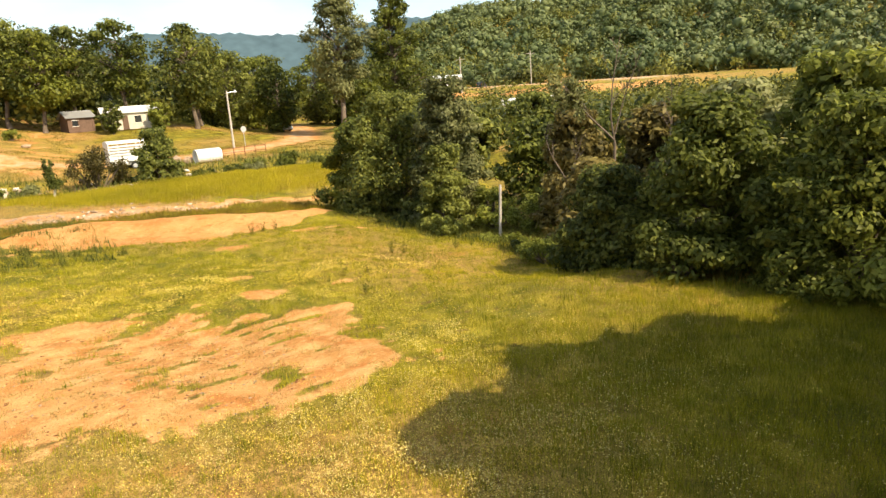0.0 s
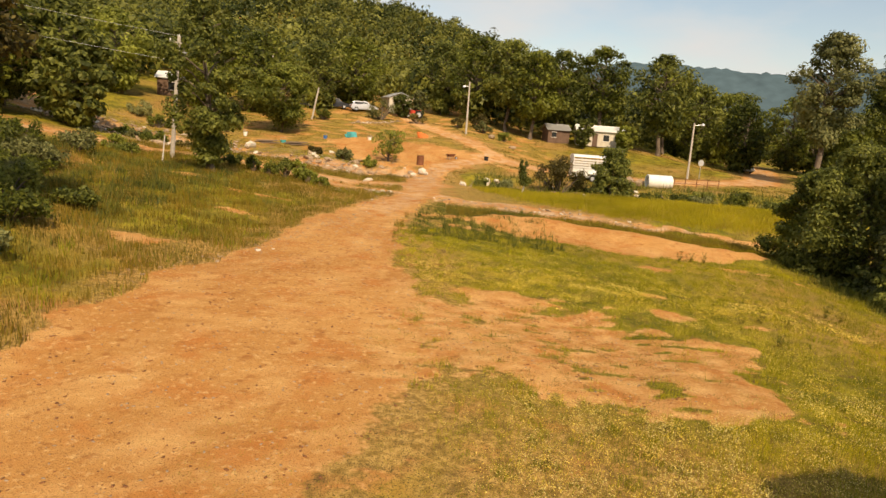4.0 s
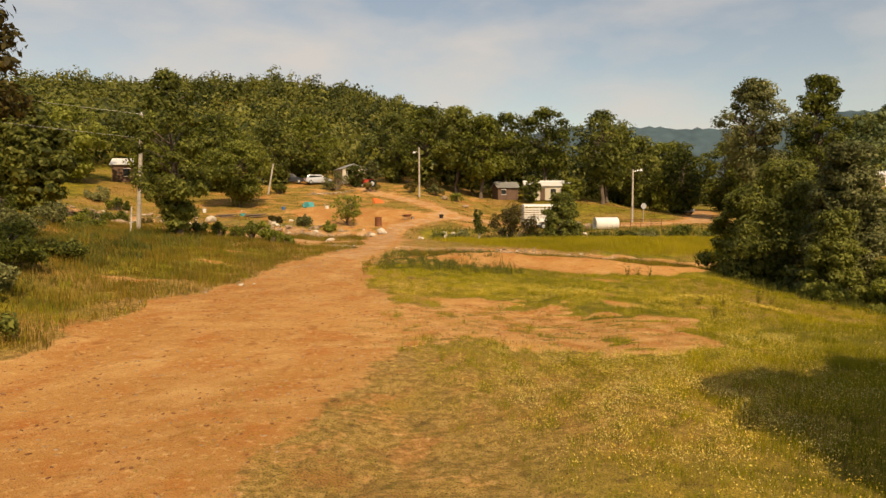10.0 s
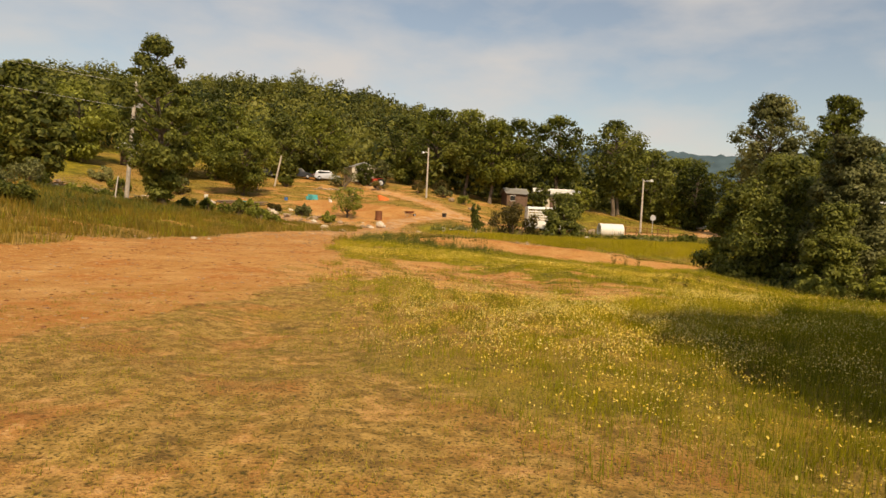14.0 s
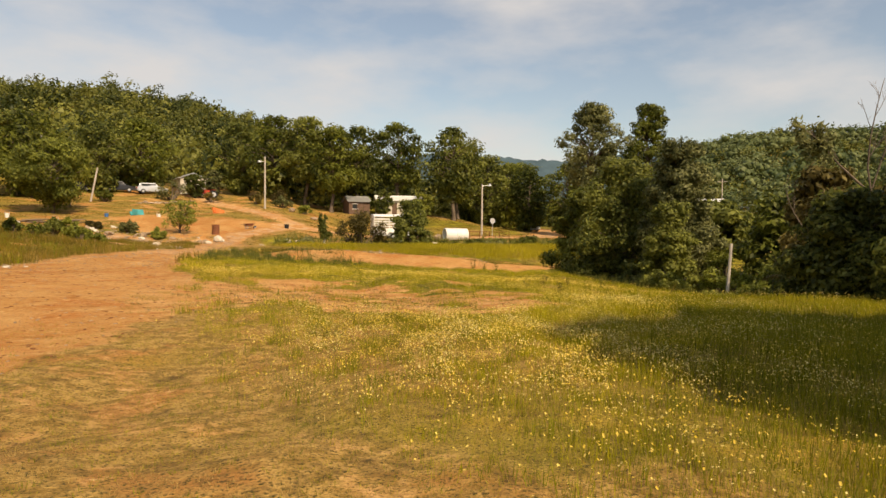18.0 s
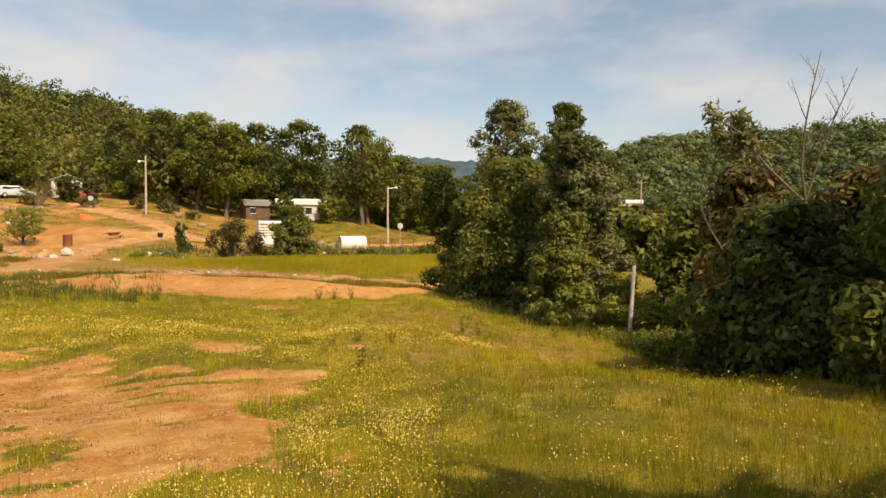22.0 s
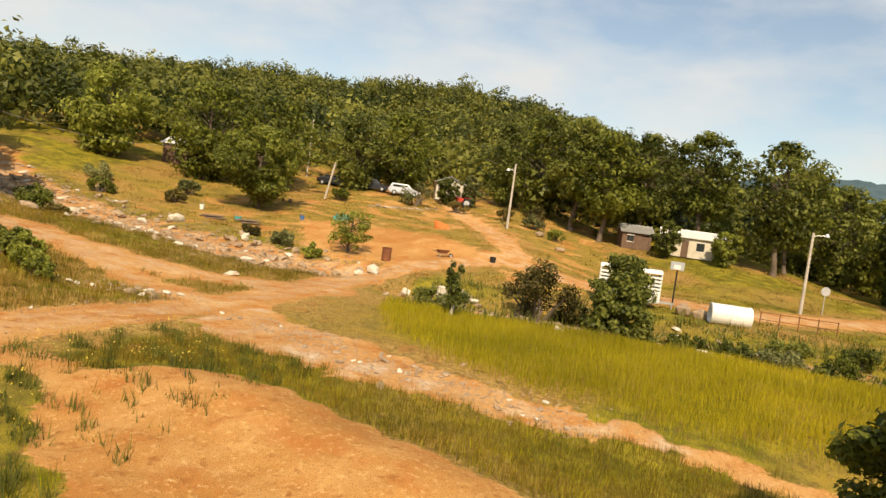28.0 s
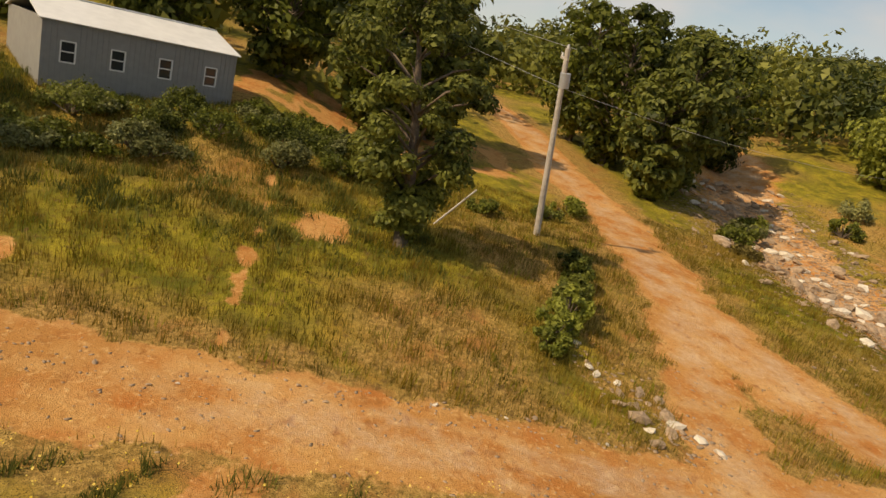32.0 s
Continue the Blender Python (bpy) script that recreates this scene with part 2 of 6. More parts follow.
def height(x, y):
    """Height of the ground at each place."""
    x, y = np.asarray(x, float), np.asarray(y, float)
    near_left = 1 - smooth01(2, 16, x)
    rise_l = np.interp(y, [62, 68, 73, 80, 91, 104, 120, 150, 190], [0, 0.15, 0.5, 1.1, 2.6, 4.2, 6.6, 9.5, 12])
    rise_r = np.interp(y, [62, 75, 95, 108, 120, 150, 200], [0, 0.35, 0.9, 3.2, 5.0, 6.2, 8.0])
    rise_r = rise_r * (1 - 0.65 * smooth01(26, 48, x))
    z = rise_l * near_left + rise_r * (1 - near_left)
    # the bank to the west, with the shed's terrace
    west = np.interp(-x, [7, 11, 14, 19.5, 25, 34, 50, 80, 150], [0, 0.5, 0.9, 1.35, 1.45, 2.6, 4.8, 7.4, 11])
    z = z + west * (1 - 0.45 * smooth01(62, 80, y) * smooth01(-60, -20, x))
    z = z + 1.5 * smooth01(17, 23, -x) * (1 - smooth01(36, 46, y)) + 0.7 * smooth01(9, 15, -x) * (1 - smooth01(18, 32, y))
    # wooded hill to the north-west, rolling down to the east
    r, az = np.hypot(x, y), np.degrees(np.arctan2(x, y))
    top = np.interp(az, [-130, -95, -80, -60, -50, -40, -30, -25, -18, -10, -5, 0, 6, 12, 17, 24], [8, 12, 18, 33, 40, 47, 53, 56, 58, 62, 58, 49, 36, 22, 11, 3])
    z = np.maximum(z, (top + np.minimum(z, 6) * 0.6) * smooth01(112, 425, r))
    # ridge beyond the valley and the far blue one
    z = z + 5.0 * smooth01(140, 215, r) * smooth01(28, 36, az) + 41 * smooth01(250, 430, r) * smooth01(24, 40, az) * (1 - 0.15 * smooth01(60, 80, az))
    z = z + 10 * smooth01(430, 900, r)
    # the meadow falls to a hollow under the thicket
    fall = np.interp(x, [-8, -4, 0, 4, 8, 12, 15, 20.5, 30, 50], [0.3, 0.2, 0.05, -0.08, -0.25, -0.5, -0.72, -1.3, -1.3, 0])
    z = z + fall * smooth01(13, 22, y) * (1 - smooth01(43, 55, y))
    # creek cut, berm and track
    cd, _ = to_line(x, y, CREEK)
    z = z - 0.9 * np.exp(-(cd / 2.4) ** 2)
    cd2, _ = to_line(x, y, GULLY)
    z = z - 0.8 * np.exp(-(cd2 / 3.4) ** 2)
    bt = np.interp(x, [3, 6.2, 9.9, 13.4, 16.8], [41.5, 41.2, 40, 39.2, 38.8])
    z = z + 0.36 * np.exp(-((y - bt + 0.4) / 1.8) ** 2) * smooth01(0.5, 4, x) * (1 - smooth01(17, 20, x))
    calm = 1 - smooth01(0.6, 1.6, road_gap(x, y))
    z = z + (0.10 * wave_noise(x, y, 9, 3) + 0.035 * wave_noise(x, y, 2.2, 4)) * (1 - 0.75 * calm)
    return z


def road_gap(x, y):
    """How far outside the dirt roads a place lies (negative inside)."""
    lo, hi = np.interp(y, ROAD_Y, ROAD_L), np.interp(y, ROAD_Y, ROAD_R)
    main = np.maximum(lo - x, x - hi) + 60 * (y > 78) + 60 * (y < -10)
    up, al = to_line(x, y, UPROAD)
    spur, _ = to_line(x, y, SPUR)
    up = np.minimum(up, spur + 0.6)
    lane, _ = to_line(x, y, LANE)
    far, _ = to_line(x, y, FARLANE)
    return np.minimum(np.minimum(main, up - 1.9), np.minimum(lane - 1.6, far - 2.6))


def polygon_gap(x, y, pts):
    """Signed distance to a closed outline, negative inside."""
    d, _ = to_line(x, y, [*pts, pts[0]])
    inside = np.zeros(np.shape(x), bool)
    for (ax, ay), (bx, by) in zip(pts, [*pts[1:], pts[0]]):
        hit = ((ay > y) != (by > y)) & (x < (bx - ax) * (y - ay) / ((by - ay) or 1e-9) + ax)
        inside ^= hit
    return np.where(inside, -d, d)


PATCH = [(-1.0, 17.5), (0.0, 21.2), (1.6, 22.4), (3.2, 22.9), (5.4, 22.2), (7.1, 21.0), (8.7, 19.7), (8.1, 17.6), (7.4, 15.2), (5.8, 14.9), (4.4, 15.0), (2.8, 15.4), (1.2, 16.0), (-0.4, 15.4)]
PAD = [(-9, 75.5), (-15, 86), (-12, 92), (-2, 91.5), (3.5, 87), (2.0, 80), (-1.5, 76)]


def berm_gap(x, y):
    top = np.interp(x, [1.6, 3, 4.6, 7, 10, 13, 17, 19], [39.4, 41.6, 42.6, 42, 40.8, 40, 39.6, 38.6])
    low = np.interp(x, [1.6, 3, 5, 8.3, 12, 14.5, 16.5, 19], [39.4, 37.4, 35.9, 34.8, 34.9, 36, 37.8, 38.6])
    return np.maximum(low - y, y - top)


def track_gap(x, y):
    mid = np.interp(x, [-1, 2, 5.2, 8, 12, 15, 18, 20, 26], [51, 48.8, 47.9, 46.9, 46.7, 46.8, 46.8, 46.2, 45.5])
    half = np.interp(x, [-1, 2, 5.2, 8, 12, 15, 18, 20, 26], [3.4, 2.4, 2.3, 1.6, 1.25, 0.75, 0.6, 0.35, 0.3])
    return np.abs(y - mid) - half + 50 * ((x < -0.6) | (x > 24))


def lawn_share(x, y, ragged=0.0):
    """Share of the short dry lawn between the road and the meadow."""
    edge = np.interp(y, [3, 5, 7.6, 14], [6, 4.2, 2.4, 0.5])
    return (1 - smooth01(-0.9, 1.3, x - edge + ragged)) * (1 - smooth01(13.0, 15.0, y))


def cover(x, y):
    """Share of bare earth, of pale gravel and of dry grass at each place, 0 to 1."""
    n1, n2 = wave_noise(x, y, 3.1, 11), wave_noise(x, y, 0.9, 12)
    rough = 0.35 * n1 + 0.2 * n2
    earth = 1 - smooth01(-0.35, 0.35, road_gap(x, y) + rough * 0.8)
    earth = np.maximum(earth, (1 - smooth01(-0.3, 0.4, polygon_gap(x, y, PATCH) + 1.5 * rough)) * (0.95 - 0.75 * smooth01(0.35, 0.75, wave_noise(x * 0.7, y * 1.6, 1.7, 14))))
    earth = np.maximum(earth, 1 - smooth01(-0.25, 0.25, berm_gap(x, y) + 0.8 * rough))
    earth = np.maximum(earth, 1 - smooth01(-0.8, 0.8, polygon_gap(x, y, PAD) + 1.5 * rough))
    tr = 1 - smooth01(-0.3, 0.3, track_gap(x, y) + rough)
    gravel = np.maximum(tr * (0.28 + 0.3 * smooth01(-0.2, 0.7, n1)), 0)
    earth = np.maximum(earth, tr)
    for cx, cy, s in ((9.5, 31.2, 0.9), (13.9, 33.7, 0.8), (15.3, 33.4, 0.5), (16.4, 32.4, 0.5), (7.7, 25.2, 0.5), (10, 22.4, 0.4), (7.6, 22.6, 0.9), (2.2, 23.2, 1.4), (0.3, 40.2, 1.5), (1.4, 36.8, 1.2), (-9.4, 24.5, 1.2), (-15, 41.6, 1.8), (-9, 33, 0.8)):
        earth = np.maximum(earth, 0.85 * (1 - smooth01(0.4, 1.2, np.hypot((x - cx) * 0.8, (y - cy) * 1.4) / s + 0.5 * rough)))
    g1, _ = to_line(x, y, GULLY)
    g2, _ = to_line(x, y, CREEK)
    stony = np.maximum((1 - smooth01(2.4, 4.8, g1 + 2 * rough)), 0.8 * (1 - smooth01(0.6, 2.0, g2 + 1.5 * rough)))
    earth, gravel = np.maximum(earth, stony), np.maximum(gravel, 0.45 * stony)
    cut = smooth01(29, 32, -x) * (1 - smooth01(36, 42, -x)) * smooth01(33, 37, y) * (1 - smooth01(52, 56, y))
    earth = np.maximum(earth, cut * smooth01(-0.6, 0.1, n1))
    dry = np.clip(0.45 + 0.5 * wave_noise(x, y, 13, 21), 0, 1)
    dry = np.maximum(dry, 1 - smooth01(0.3, 3.2, road_gap(x, y) + n1))
    lawn = lawn_share(x, y, n1)
    dry = np.maximum(dry, lawn)
    r, az = np.hypot(x, y), np.degrees(np.arctan2(x, y))
    lot = smooth01(172, 180, r + 4 * n1) * (1 - smooth01(238, 246, r)) * smooth01(32, 35, az) * (1 - smooth01(52, 57, az))
    earth = np.maximum(earth, 0.75 * lot * (1 - smooth01(190, 193, r + 3 * n1)))
    gravel = np.maximum(gravel, lot * smooth01(205, 208, r + 3 * n1))
    lane, _ = to_line(x, y, LANE)
    gravel = np.maximum(gravel, 0.42 * (1 - smooth01(1.0, 1.8, lane + rough)))
    gravel = np.maximum(gravel, 0.38 * smooth01(28, 44, y) * (1 - smooth01(-0.9, 0.1, road_gap(x, y) + rough)))
    far, _ = to_line(x, y, FARLANE)
    gravel = np.maximum(gravel, 0.42 * (1 - smooth01(1.2, 2.2, far + rough)))
    yard = smooth01(72, 78, y) * (1 - smooth01(12, 20, x)) * smooth01(-60, -20, x)
    dry = np.maximum(dry, 0.62 * yard)
    earth = np.maximum(earth, 0.5 * lawn * smooth01(-0.3, 0.5, n1 + n2))
    earth = np.maximum(earth, 0.6 * yard * smooth01(-0.4, 0.5, wave_noise(x, y, 5, 31)))
    return np.clip(earth, 0, 1), np.clip(gravel, 0, 1), np.clip(dry, 0, 1)


# ---- ground material: earth, gravel, turf ----
def ground_material():
    m, n, l, bs = material("ground_cover")
    at = n.new("ShaderNodeAttribute")
    at.attribute_name = "cover"
    sep = n.new("ShaderNodeSeparateColor")
    l.new(at.outputs["Color"], sep.inputs["Color"])
    geo = n.new("ShaderNodeNewGeometry")

    def noise_at(scale, detail=6, rough=0.6):
        t = n.new("ShaderNodeTexNoise")
        t.inputs["Scale"].default_value, t.inputs["Detail"].default_value, t.inputs["Roughness"].default_value = scale, detail, rough
        l.new(geo.outputs["Position"], t.inputs["Vector"])
        return t.outputs["Fac"]

    def mixed(a, b, fac):
        x = n.new("ShaderNodeMixRGB")
        for sock, v in ((x.inputs["Color1"], a), (x.inputs["Color2"], b)):
            if isinstance(v, tuple):
                sock.default_value = (*v, 1)
            else:
                l.new(v, sock)
        l.new(fac, x.inputs["Fac"])
        return x.outputs["Color"]

    def ranged(v, lo, hi):
        x = n.new("ShaderNodeMapRange")
        x.inputs["From Min"].default_value, x.inputs["From Max"].default_value = lo, hi
        l.new(v, x.inputs["Value"])
        return x.outputs["Result"]

    wide, mid, fine, grit = noise_at(0.09, 4), noise_at(0.8), noise_at(7.0), noise_at(38.0, 3)
    earth = mixed((0.43, 0.195, 0.053), (0.60, 0.318, 0.105), ranged(wide, 0.35, 0.65))
    earth = mixed(earth, (0.47, 0.165, 0.040), ranged(mid, 0.48, 0.72))
    earth = mixed(earth, (0.64, 0.37, 0.14), ranged(at.outputs["Alpha"], 0.4, 1.0))
    earth = mixed(earth, (0.70, 0.44, 0.185), ranged(fine, 0.54, 0.74))
    blotch = noise_at(2.6, 5, 0.65)
    earth = mixed(earth, (0.36, 0.145, 0.040), ranged(blotch, 0.56, 0.70))
    earth = mixed(earth, (0.22, 0.095, 0.03), ranged(grit, 0.55, 0.68))
    stone = n.new("ShaderNodeTexVoronoi")
    stone.inputs["Scale"].default_value = 7.0
    l.new(geo.outputs["Position"], stone.inputs["Vector"])
    gravel = mixed((0.52, 0.40, 0.28), (0.68, 0.58, 0.46), ranged(stone.outputs["Color"], 0.2, 0.8))
    gravel = mixed(gravel, earth, ranged(mid, 0.36, 0.60))
    green = mixed((0.13, 0.125, 0.012), (0.36, 0.29, 0.028), ranged(mid, 0.38, 0.62))
    straw = mixed((0.27, 0.16, 0.04), (0.52, 0.325, 0.10), ranged(fine, 0.38, 0.60))
    straw = mixed(straw, (0.40, 0.19, 0.055), ranged(mid, 0.52, 0.66))
    turf = mixed(green, straw, ranged(sep.outputs["Blue"], 0.25, 0.9))
    turf = mixed(turf, (0.16, 0.095, 0.03), ranged(blotch, 0.54, 0.70))
    turf = mixed(turf, (0.07, 0.055, 0.016), ranged(grit, 0.50, 0.66))
    edge = n.new("ShaderNodeMath")
    edge.operation = "ADD"
    l.new(sep.outputs["Red"], edge.inputs[0])
    half = n.new("ShaderNodeMath")
    half.operation = "MULTIPLY_ADD"
    half.inputs[1].default_value, half.inputs[2].default_value = 0.9, -0.45
    l.new(fine, half.inputs[0])
    l.new(half.outputs[0], edge.inputs[1])
    col = mixed(turf, earth, ranged(edge.outputs[0], 0.36, 0.62))
    col = mixed(col, gravel, ranged(sep.outputs["Green"], 0.2, 0.7))
    l.new(col, bs.inputs["Base Color"])
    bs.inputs["Roughness"].default_value, bs.inputs["Specular IOR Level"].default_value = 0.95, 0.15
    bump = n.new("ShaderNodeBump")
    bump.inputs["Strength"].default_value, bump.inputs["Distance"].default_value = 0.7, 0.05
    tot = n.new("ShaderNodeMath")
    tot.operation = "ADD"
    l.new(fine, tot.inputs[0])
    l.new(grit, tot.inputs[1])
    l.new(tot.outputs[0], bump.inputs["Height"])
    l.new(bump.outputs["Normal"], bs.inputs["Normal"])
    return m


M_GROUND = ground_material()


def lines(*spans):
    return np.concatenate([np.arange(a, b, s) for a, b, s in spans])


def build_ground():
    gx = lines((-2600, -400, 110), (-400, -120, 14), (-120, -40, 3.0), (-40, -20, 0.7), (-20, -10, 0.4), (-10, 18, 0.24), (18, 26, 0.5), (26, 60, 1.0), (60, 150, 4), (150, 500, 18), (500, 2700, 110))
    gy = lines((-400, -60, 34), (-60, -4, 3.0), (-4, 1, 0.5), (1, 46, 0.24), (46, 72, 0.45), (72, 130, 1.0), (130, 260, 5), (260, 500, 15), (500, 2700, 90))
    xx, yy = np.meshgrid(gx, gy)
    zz = height(xx, yy)
    nx, ny = len(gx), len(gy)
    verts = np.stack([xx.ravel(), yy.ravel(), zz.ravel()], 1)
    idx = np.arange(nx * ny).reshape(ny, nx)
    quads = np.stack([idx[:-1, :-1].ravel(), idx[:-1, 1:].ravel(), idx[1:, 1:].ravel(), idx[1:, :-1].ravel()], 1)
    earth, gravel, dry = (c.ravel() for c in cover(xx, yy))
    # wheel ruts that run along the road, and pale crust on the bare patch
    mid = 0.5 * (np.interp(yy, ROAD_Y, ROAD_L) + np.interp(yy, ROAD_Y, ROAD_R))
    bend = smooth01(16, 24, yy)
    across = (xx - mid) * bend + (yy - 0.35 * xx) * (1 - bend)
    ruts = (1 - smooth01(44, 52, yy)) * (1 - smooth01(0.5, 2, road_gap(xx, yy)))
    worn = 0.45 + 0.16 * ruts * wave_noise(across * 1.0, yy * 0.05 * bend + xx * 0.03 * (1 - bend), 1.1, 61) + 0.26 * wave_noise(xx, yy, 3.5, 62) + 0.14 * wave_noise(xx, yy, 0.9, 64)
    worn = np.where(polygon_gap(xx, yy, PATCH) < 0.5, 0.55 + 0.5 * wave_noise(xx, yy * 1.5, 1.3, 63), worn)
    worn = np.clip(worn, 0, 1).ravel()
    cx, cy = verts[quads, 0].mean(1), verts[quads, 1].mean(1)
    sort = np.zeros(len(quads), int)
    sort[(road_gap(cx, cy) < 0.1)] = 1
    sort[(track_gap(cx, cy) < 0.1) & (sort == 0)] = 2
    sort[(polygon_gap(cx, cy, PATCH) < 0) & (sort == 0)] = 3
    sort[(berm_gap(cx, cy) < 0) & (cx > 1.5) & (cx < 18.5) & (sort == 0)] = 4
    sort[(polygon_gap(cx, cy, PAD) < 0) & (sort == 0)] = 5
    kinds = (("ground", "grassy rolling ground with dry straw patches", "ground"), ("road", "orange packed dirt road with stony edges", "dirt road"),
             ("gravel_track", "pale stony side track off the dirt road", "track"), ("bare_patch", "bare cracked orange earth patch in the meadow", "bare earth"),
             ("earth_berm", "low bank of smooth orange earth beside the track", "berm"), ("sand_pad", "levelled pad of orange sand below the houses", "earth pad"))
    for k, (name, label, cat) in enumerate(kinds):
        q = quads[sort == k]
        used, inv = np.unique(q, return_inverse=True)
        me = mesh_np(name, verts[used], inv.reshape(q.shape), M_GROUND, True)
        ca = me.color_attributes.new("cover", "FLOAT_COLOR", "POINT")
        rgba = np.stack([earth[used], gravel[used], dry[used], worn[used]], 1).astype(np.float32)
        ca.data.foreach_set("color", rgba.ravel())
        tagged(new(name, me), label, cat, kind="structure")


build_ground()


def gz(x, y):
    return float(height(np.array([x]), np.array([y]))[0])


# ---- leaves, limbs, trees ----
def leaf_quads(rs, centres, radii, count, size, flat=0.45, shell=0.30, droop=0.0, long=1.6, out=0.7, loose=0.75, three=False):
    """Small bent leaves spread through the shells of a set of clumps."""
    vol = np.asarray(radii)[:, 0] ** 2
    pick = rs.choice(len(centres), count, p=vol / vol.sum())
    d = rs.normal(size=(count, 3))
    d /= np.linalg.norm(d, axis=1)[:, None]
    rad = shell + (1 - shell) * rs.rand(count) ** 0.6
    rad *= 1 + 0.12 * rs.normal(size=count)
    p = np.asarray(centres)[pick] + d * np.asarray(radii)[pick] * rad[:, None]
    p[:, 2] -= droop * rs.rand(count) * size * 6
    nrm = d * out + rs.normal(size=(count, 3)) * loose
    nrm[:, 2] += flat
    nrm /= np.linalg.norm(nrm, axis=1)[:, None]
    u = np.cross(nrm, rs.normal(size=(count, 3)))
    u /= np.linalg.norm(u, axis=1)[:, None] + 1e-9
    v = np.cross(nrm, u)
    s = size * rs.uniform(0.6, 1.4, count)[:, None]
    if three:
        verts = np.stack([p - u * s * 0.6 * long, p + v * s * 0.6 + u * s * 0.5 * long, p - v * s * 0.6 + u * s * 0.4 * long], 1).reshape(-1, 3)
        return verts, np.arange(count * 3).reshape(-1, 3)
    verts = np.stack([p - u * s * 0.5 * long, p + v * s * 0.42 + nrm * s * 0.08, p + u * s * 0.5 * long - nrm * s * 0.12, p - v * s * 0.42 + nrm * s * 0.08], 1).reshape(-1, 3)
    return verts, np.arange(count * 4).reshape(-1, 4)


def tube(points, radii, sides=6):
    """A tapered limb along points."""
    pts = [Vector(p) for p in points]
    verts, faces = [], []
    for k, p in enumerate(pts):
        d = (pts[min(k + 1, len(pts) - 1)] - pts[max(k - 1, 0)]).normalized()
        a = d.orthogonal().normalized()
        b = d.cross(a)
        for s in range(sides):
            t = 6.28318 * s / sides
            verts.append(p + (a * math.cos(t) + b * math.sin(t)) * radii[k])
    for k in range(len(pts) - 1):
        for s in range(sides):
            i, j = k * sides + s, k * sides + (s + 1) % sides
            faces.append((i, j, j + sides, i + sides))
    return np.array(verts, float), np.array(faces, int)


def joined(pieces):
    vs, fs, n = [], [], 0
    for v, f in pieces:
        vs.append(v)
        fs.append(f + n)
        n += len(v)
    return np.concatenate(vs), np.concatenate(fs)


def part_mesh(name, me, parent, label=""):
    ob = new(name, me)
    ob.parent = parent
    if label:
        ob["label"] = label
    return ob


SHAPES = {
    "round": lambda u: math.sin(math.pi * min(1, max(0.03, u * 0.93 + 0.05))) ** 0.6,
    "oval": lambda u: math.sin(math.pi * min(1, max(0.03, u * 0.9 + 0.06))) ** 0.8,
    "cone": lambda u: 0.25 + 0.75 * (1 - u) ** 0.8 if u > 0.12 else 0.7,
    "fan": lambda u: 0.45 + 0.55 * math.sin(math.pi * min(1, 0.15 + u * 0.75)),
    "skirt": lambda u: 1.0 - 0.62 * u**1.5,
}


def tree(name, label, x, y, tall, wide, bare=0.2, shape="round", clumps=26, leaves=9000, leaf=0.16, mat=None, bark=None, seed=1, sparse=0.0, trunk=None, lean=(0, 0), z=None, category="tree", clump=1.0, group=""):
    """A tree: tapered trunk with limbs that reach into each clump of a loose, uneven crown."""
    rs = np.random.RandomState(seed)
    z = gz(x, y) - 0.05 if z is None else z
    root = tagged(new(name), label, category, group=group)
    root.matrix_world = pose(x, y, z, 0, 0, 0)
    trunk = trunk or tall * 0.018 + 0.05
    crown_lo = tall * bare
    axis = lambda h: Vector((lean[0] * h / tall + 0.25 * wide * 0.08 * math.sin(h * 1.1 + seed), lean[1] * h / tall + 0.02 * wide * math.cos(h * 0.9 + seed), h))
    hs = [0, tall * 0.06, tall * 0.25, tall * 0.5, tall * 0.72, tall * 0.93]
    rr = [trunk * 1.35, trunk, trunk * 0.85, trunk * 0.6, trunk * 0.35, trunk * 0.1]
    limbs = [tube([axis(h) for h in hs], rr, 7)]
    centres, radii = [], []
    clumps = int(clumps * 2.1)
    for k in range(clumps):
        u = (k + rs.rand()) / clumps
        reach = SHAPES[shape](u) * wide * 0.5 * (1 + 0.16 * math.sin(3 * u * 6.28 + seed))
        ang = k * 2.399 + rs.uniform(-0.5, 0.5)
        cr = wide * rs.uniform(0.065, 0.15) * clump * (0.8 + 0.4 * (1 - u))
        rad = max(0.0, reach - cr * 0.9) * (0.35 + 0.72 * rs.rand() ** 0.55)
        h = crown_lo + (tall - crown_lo) * u + rs.uniform(-0.4, 0.4) * cr
        c = axis(h) + Vector((math.cos(ang) * rad, math.sin(ang) * rad, rs.uniform(-0.3, 0.3) * cr))
        c.z = min(c.z, tall - cr * 0.85)
        centres.append(c[:])
        radii.append((cr * rs.uniform(0.8, 1.4), cr * rs.uniform(0.8, 1.4), cr * rs.uniform(0.55, 1.1)))
        b = axis(max(tall * 0.05, h - 0.5 * rad - 0.25 * cr))
        m = b.lerp(c, 0.55) + Vector((0, 0, 0.10 * rad))
        limbs.append(tube([b, m, c], [trunk * (0.5 - 0.35 * u), trunk * 0.25 * (1 - 0.5 * u), trunk * 0.06], 5))
    v, f = joined(limbs)
    part_mesh("trunk", mesh_np("trunk", v, f, bark or M_BARK, True), root)
    if leaves:
        far = leaf > 0.25
        v, f = leaf_quads(rs, centres, radii, leaves, leaf, shell=(0.5 if far else 0.35) + sparse, out=1.3 if far else 1.15, loose=0.4 if far else 0.5)
        part_mesh("crown", mesh_np("crown", v, f, mat or M_LEAF), root)
    return root


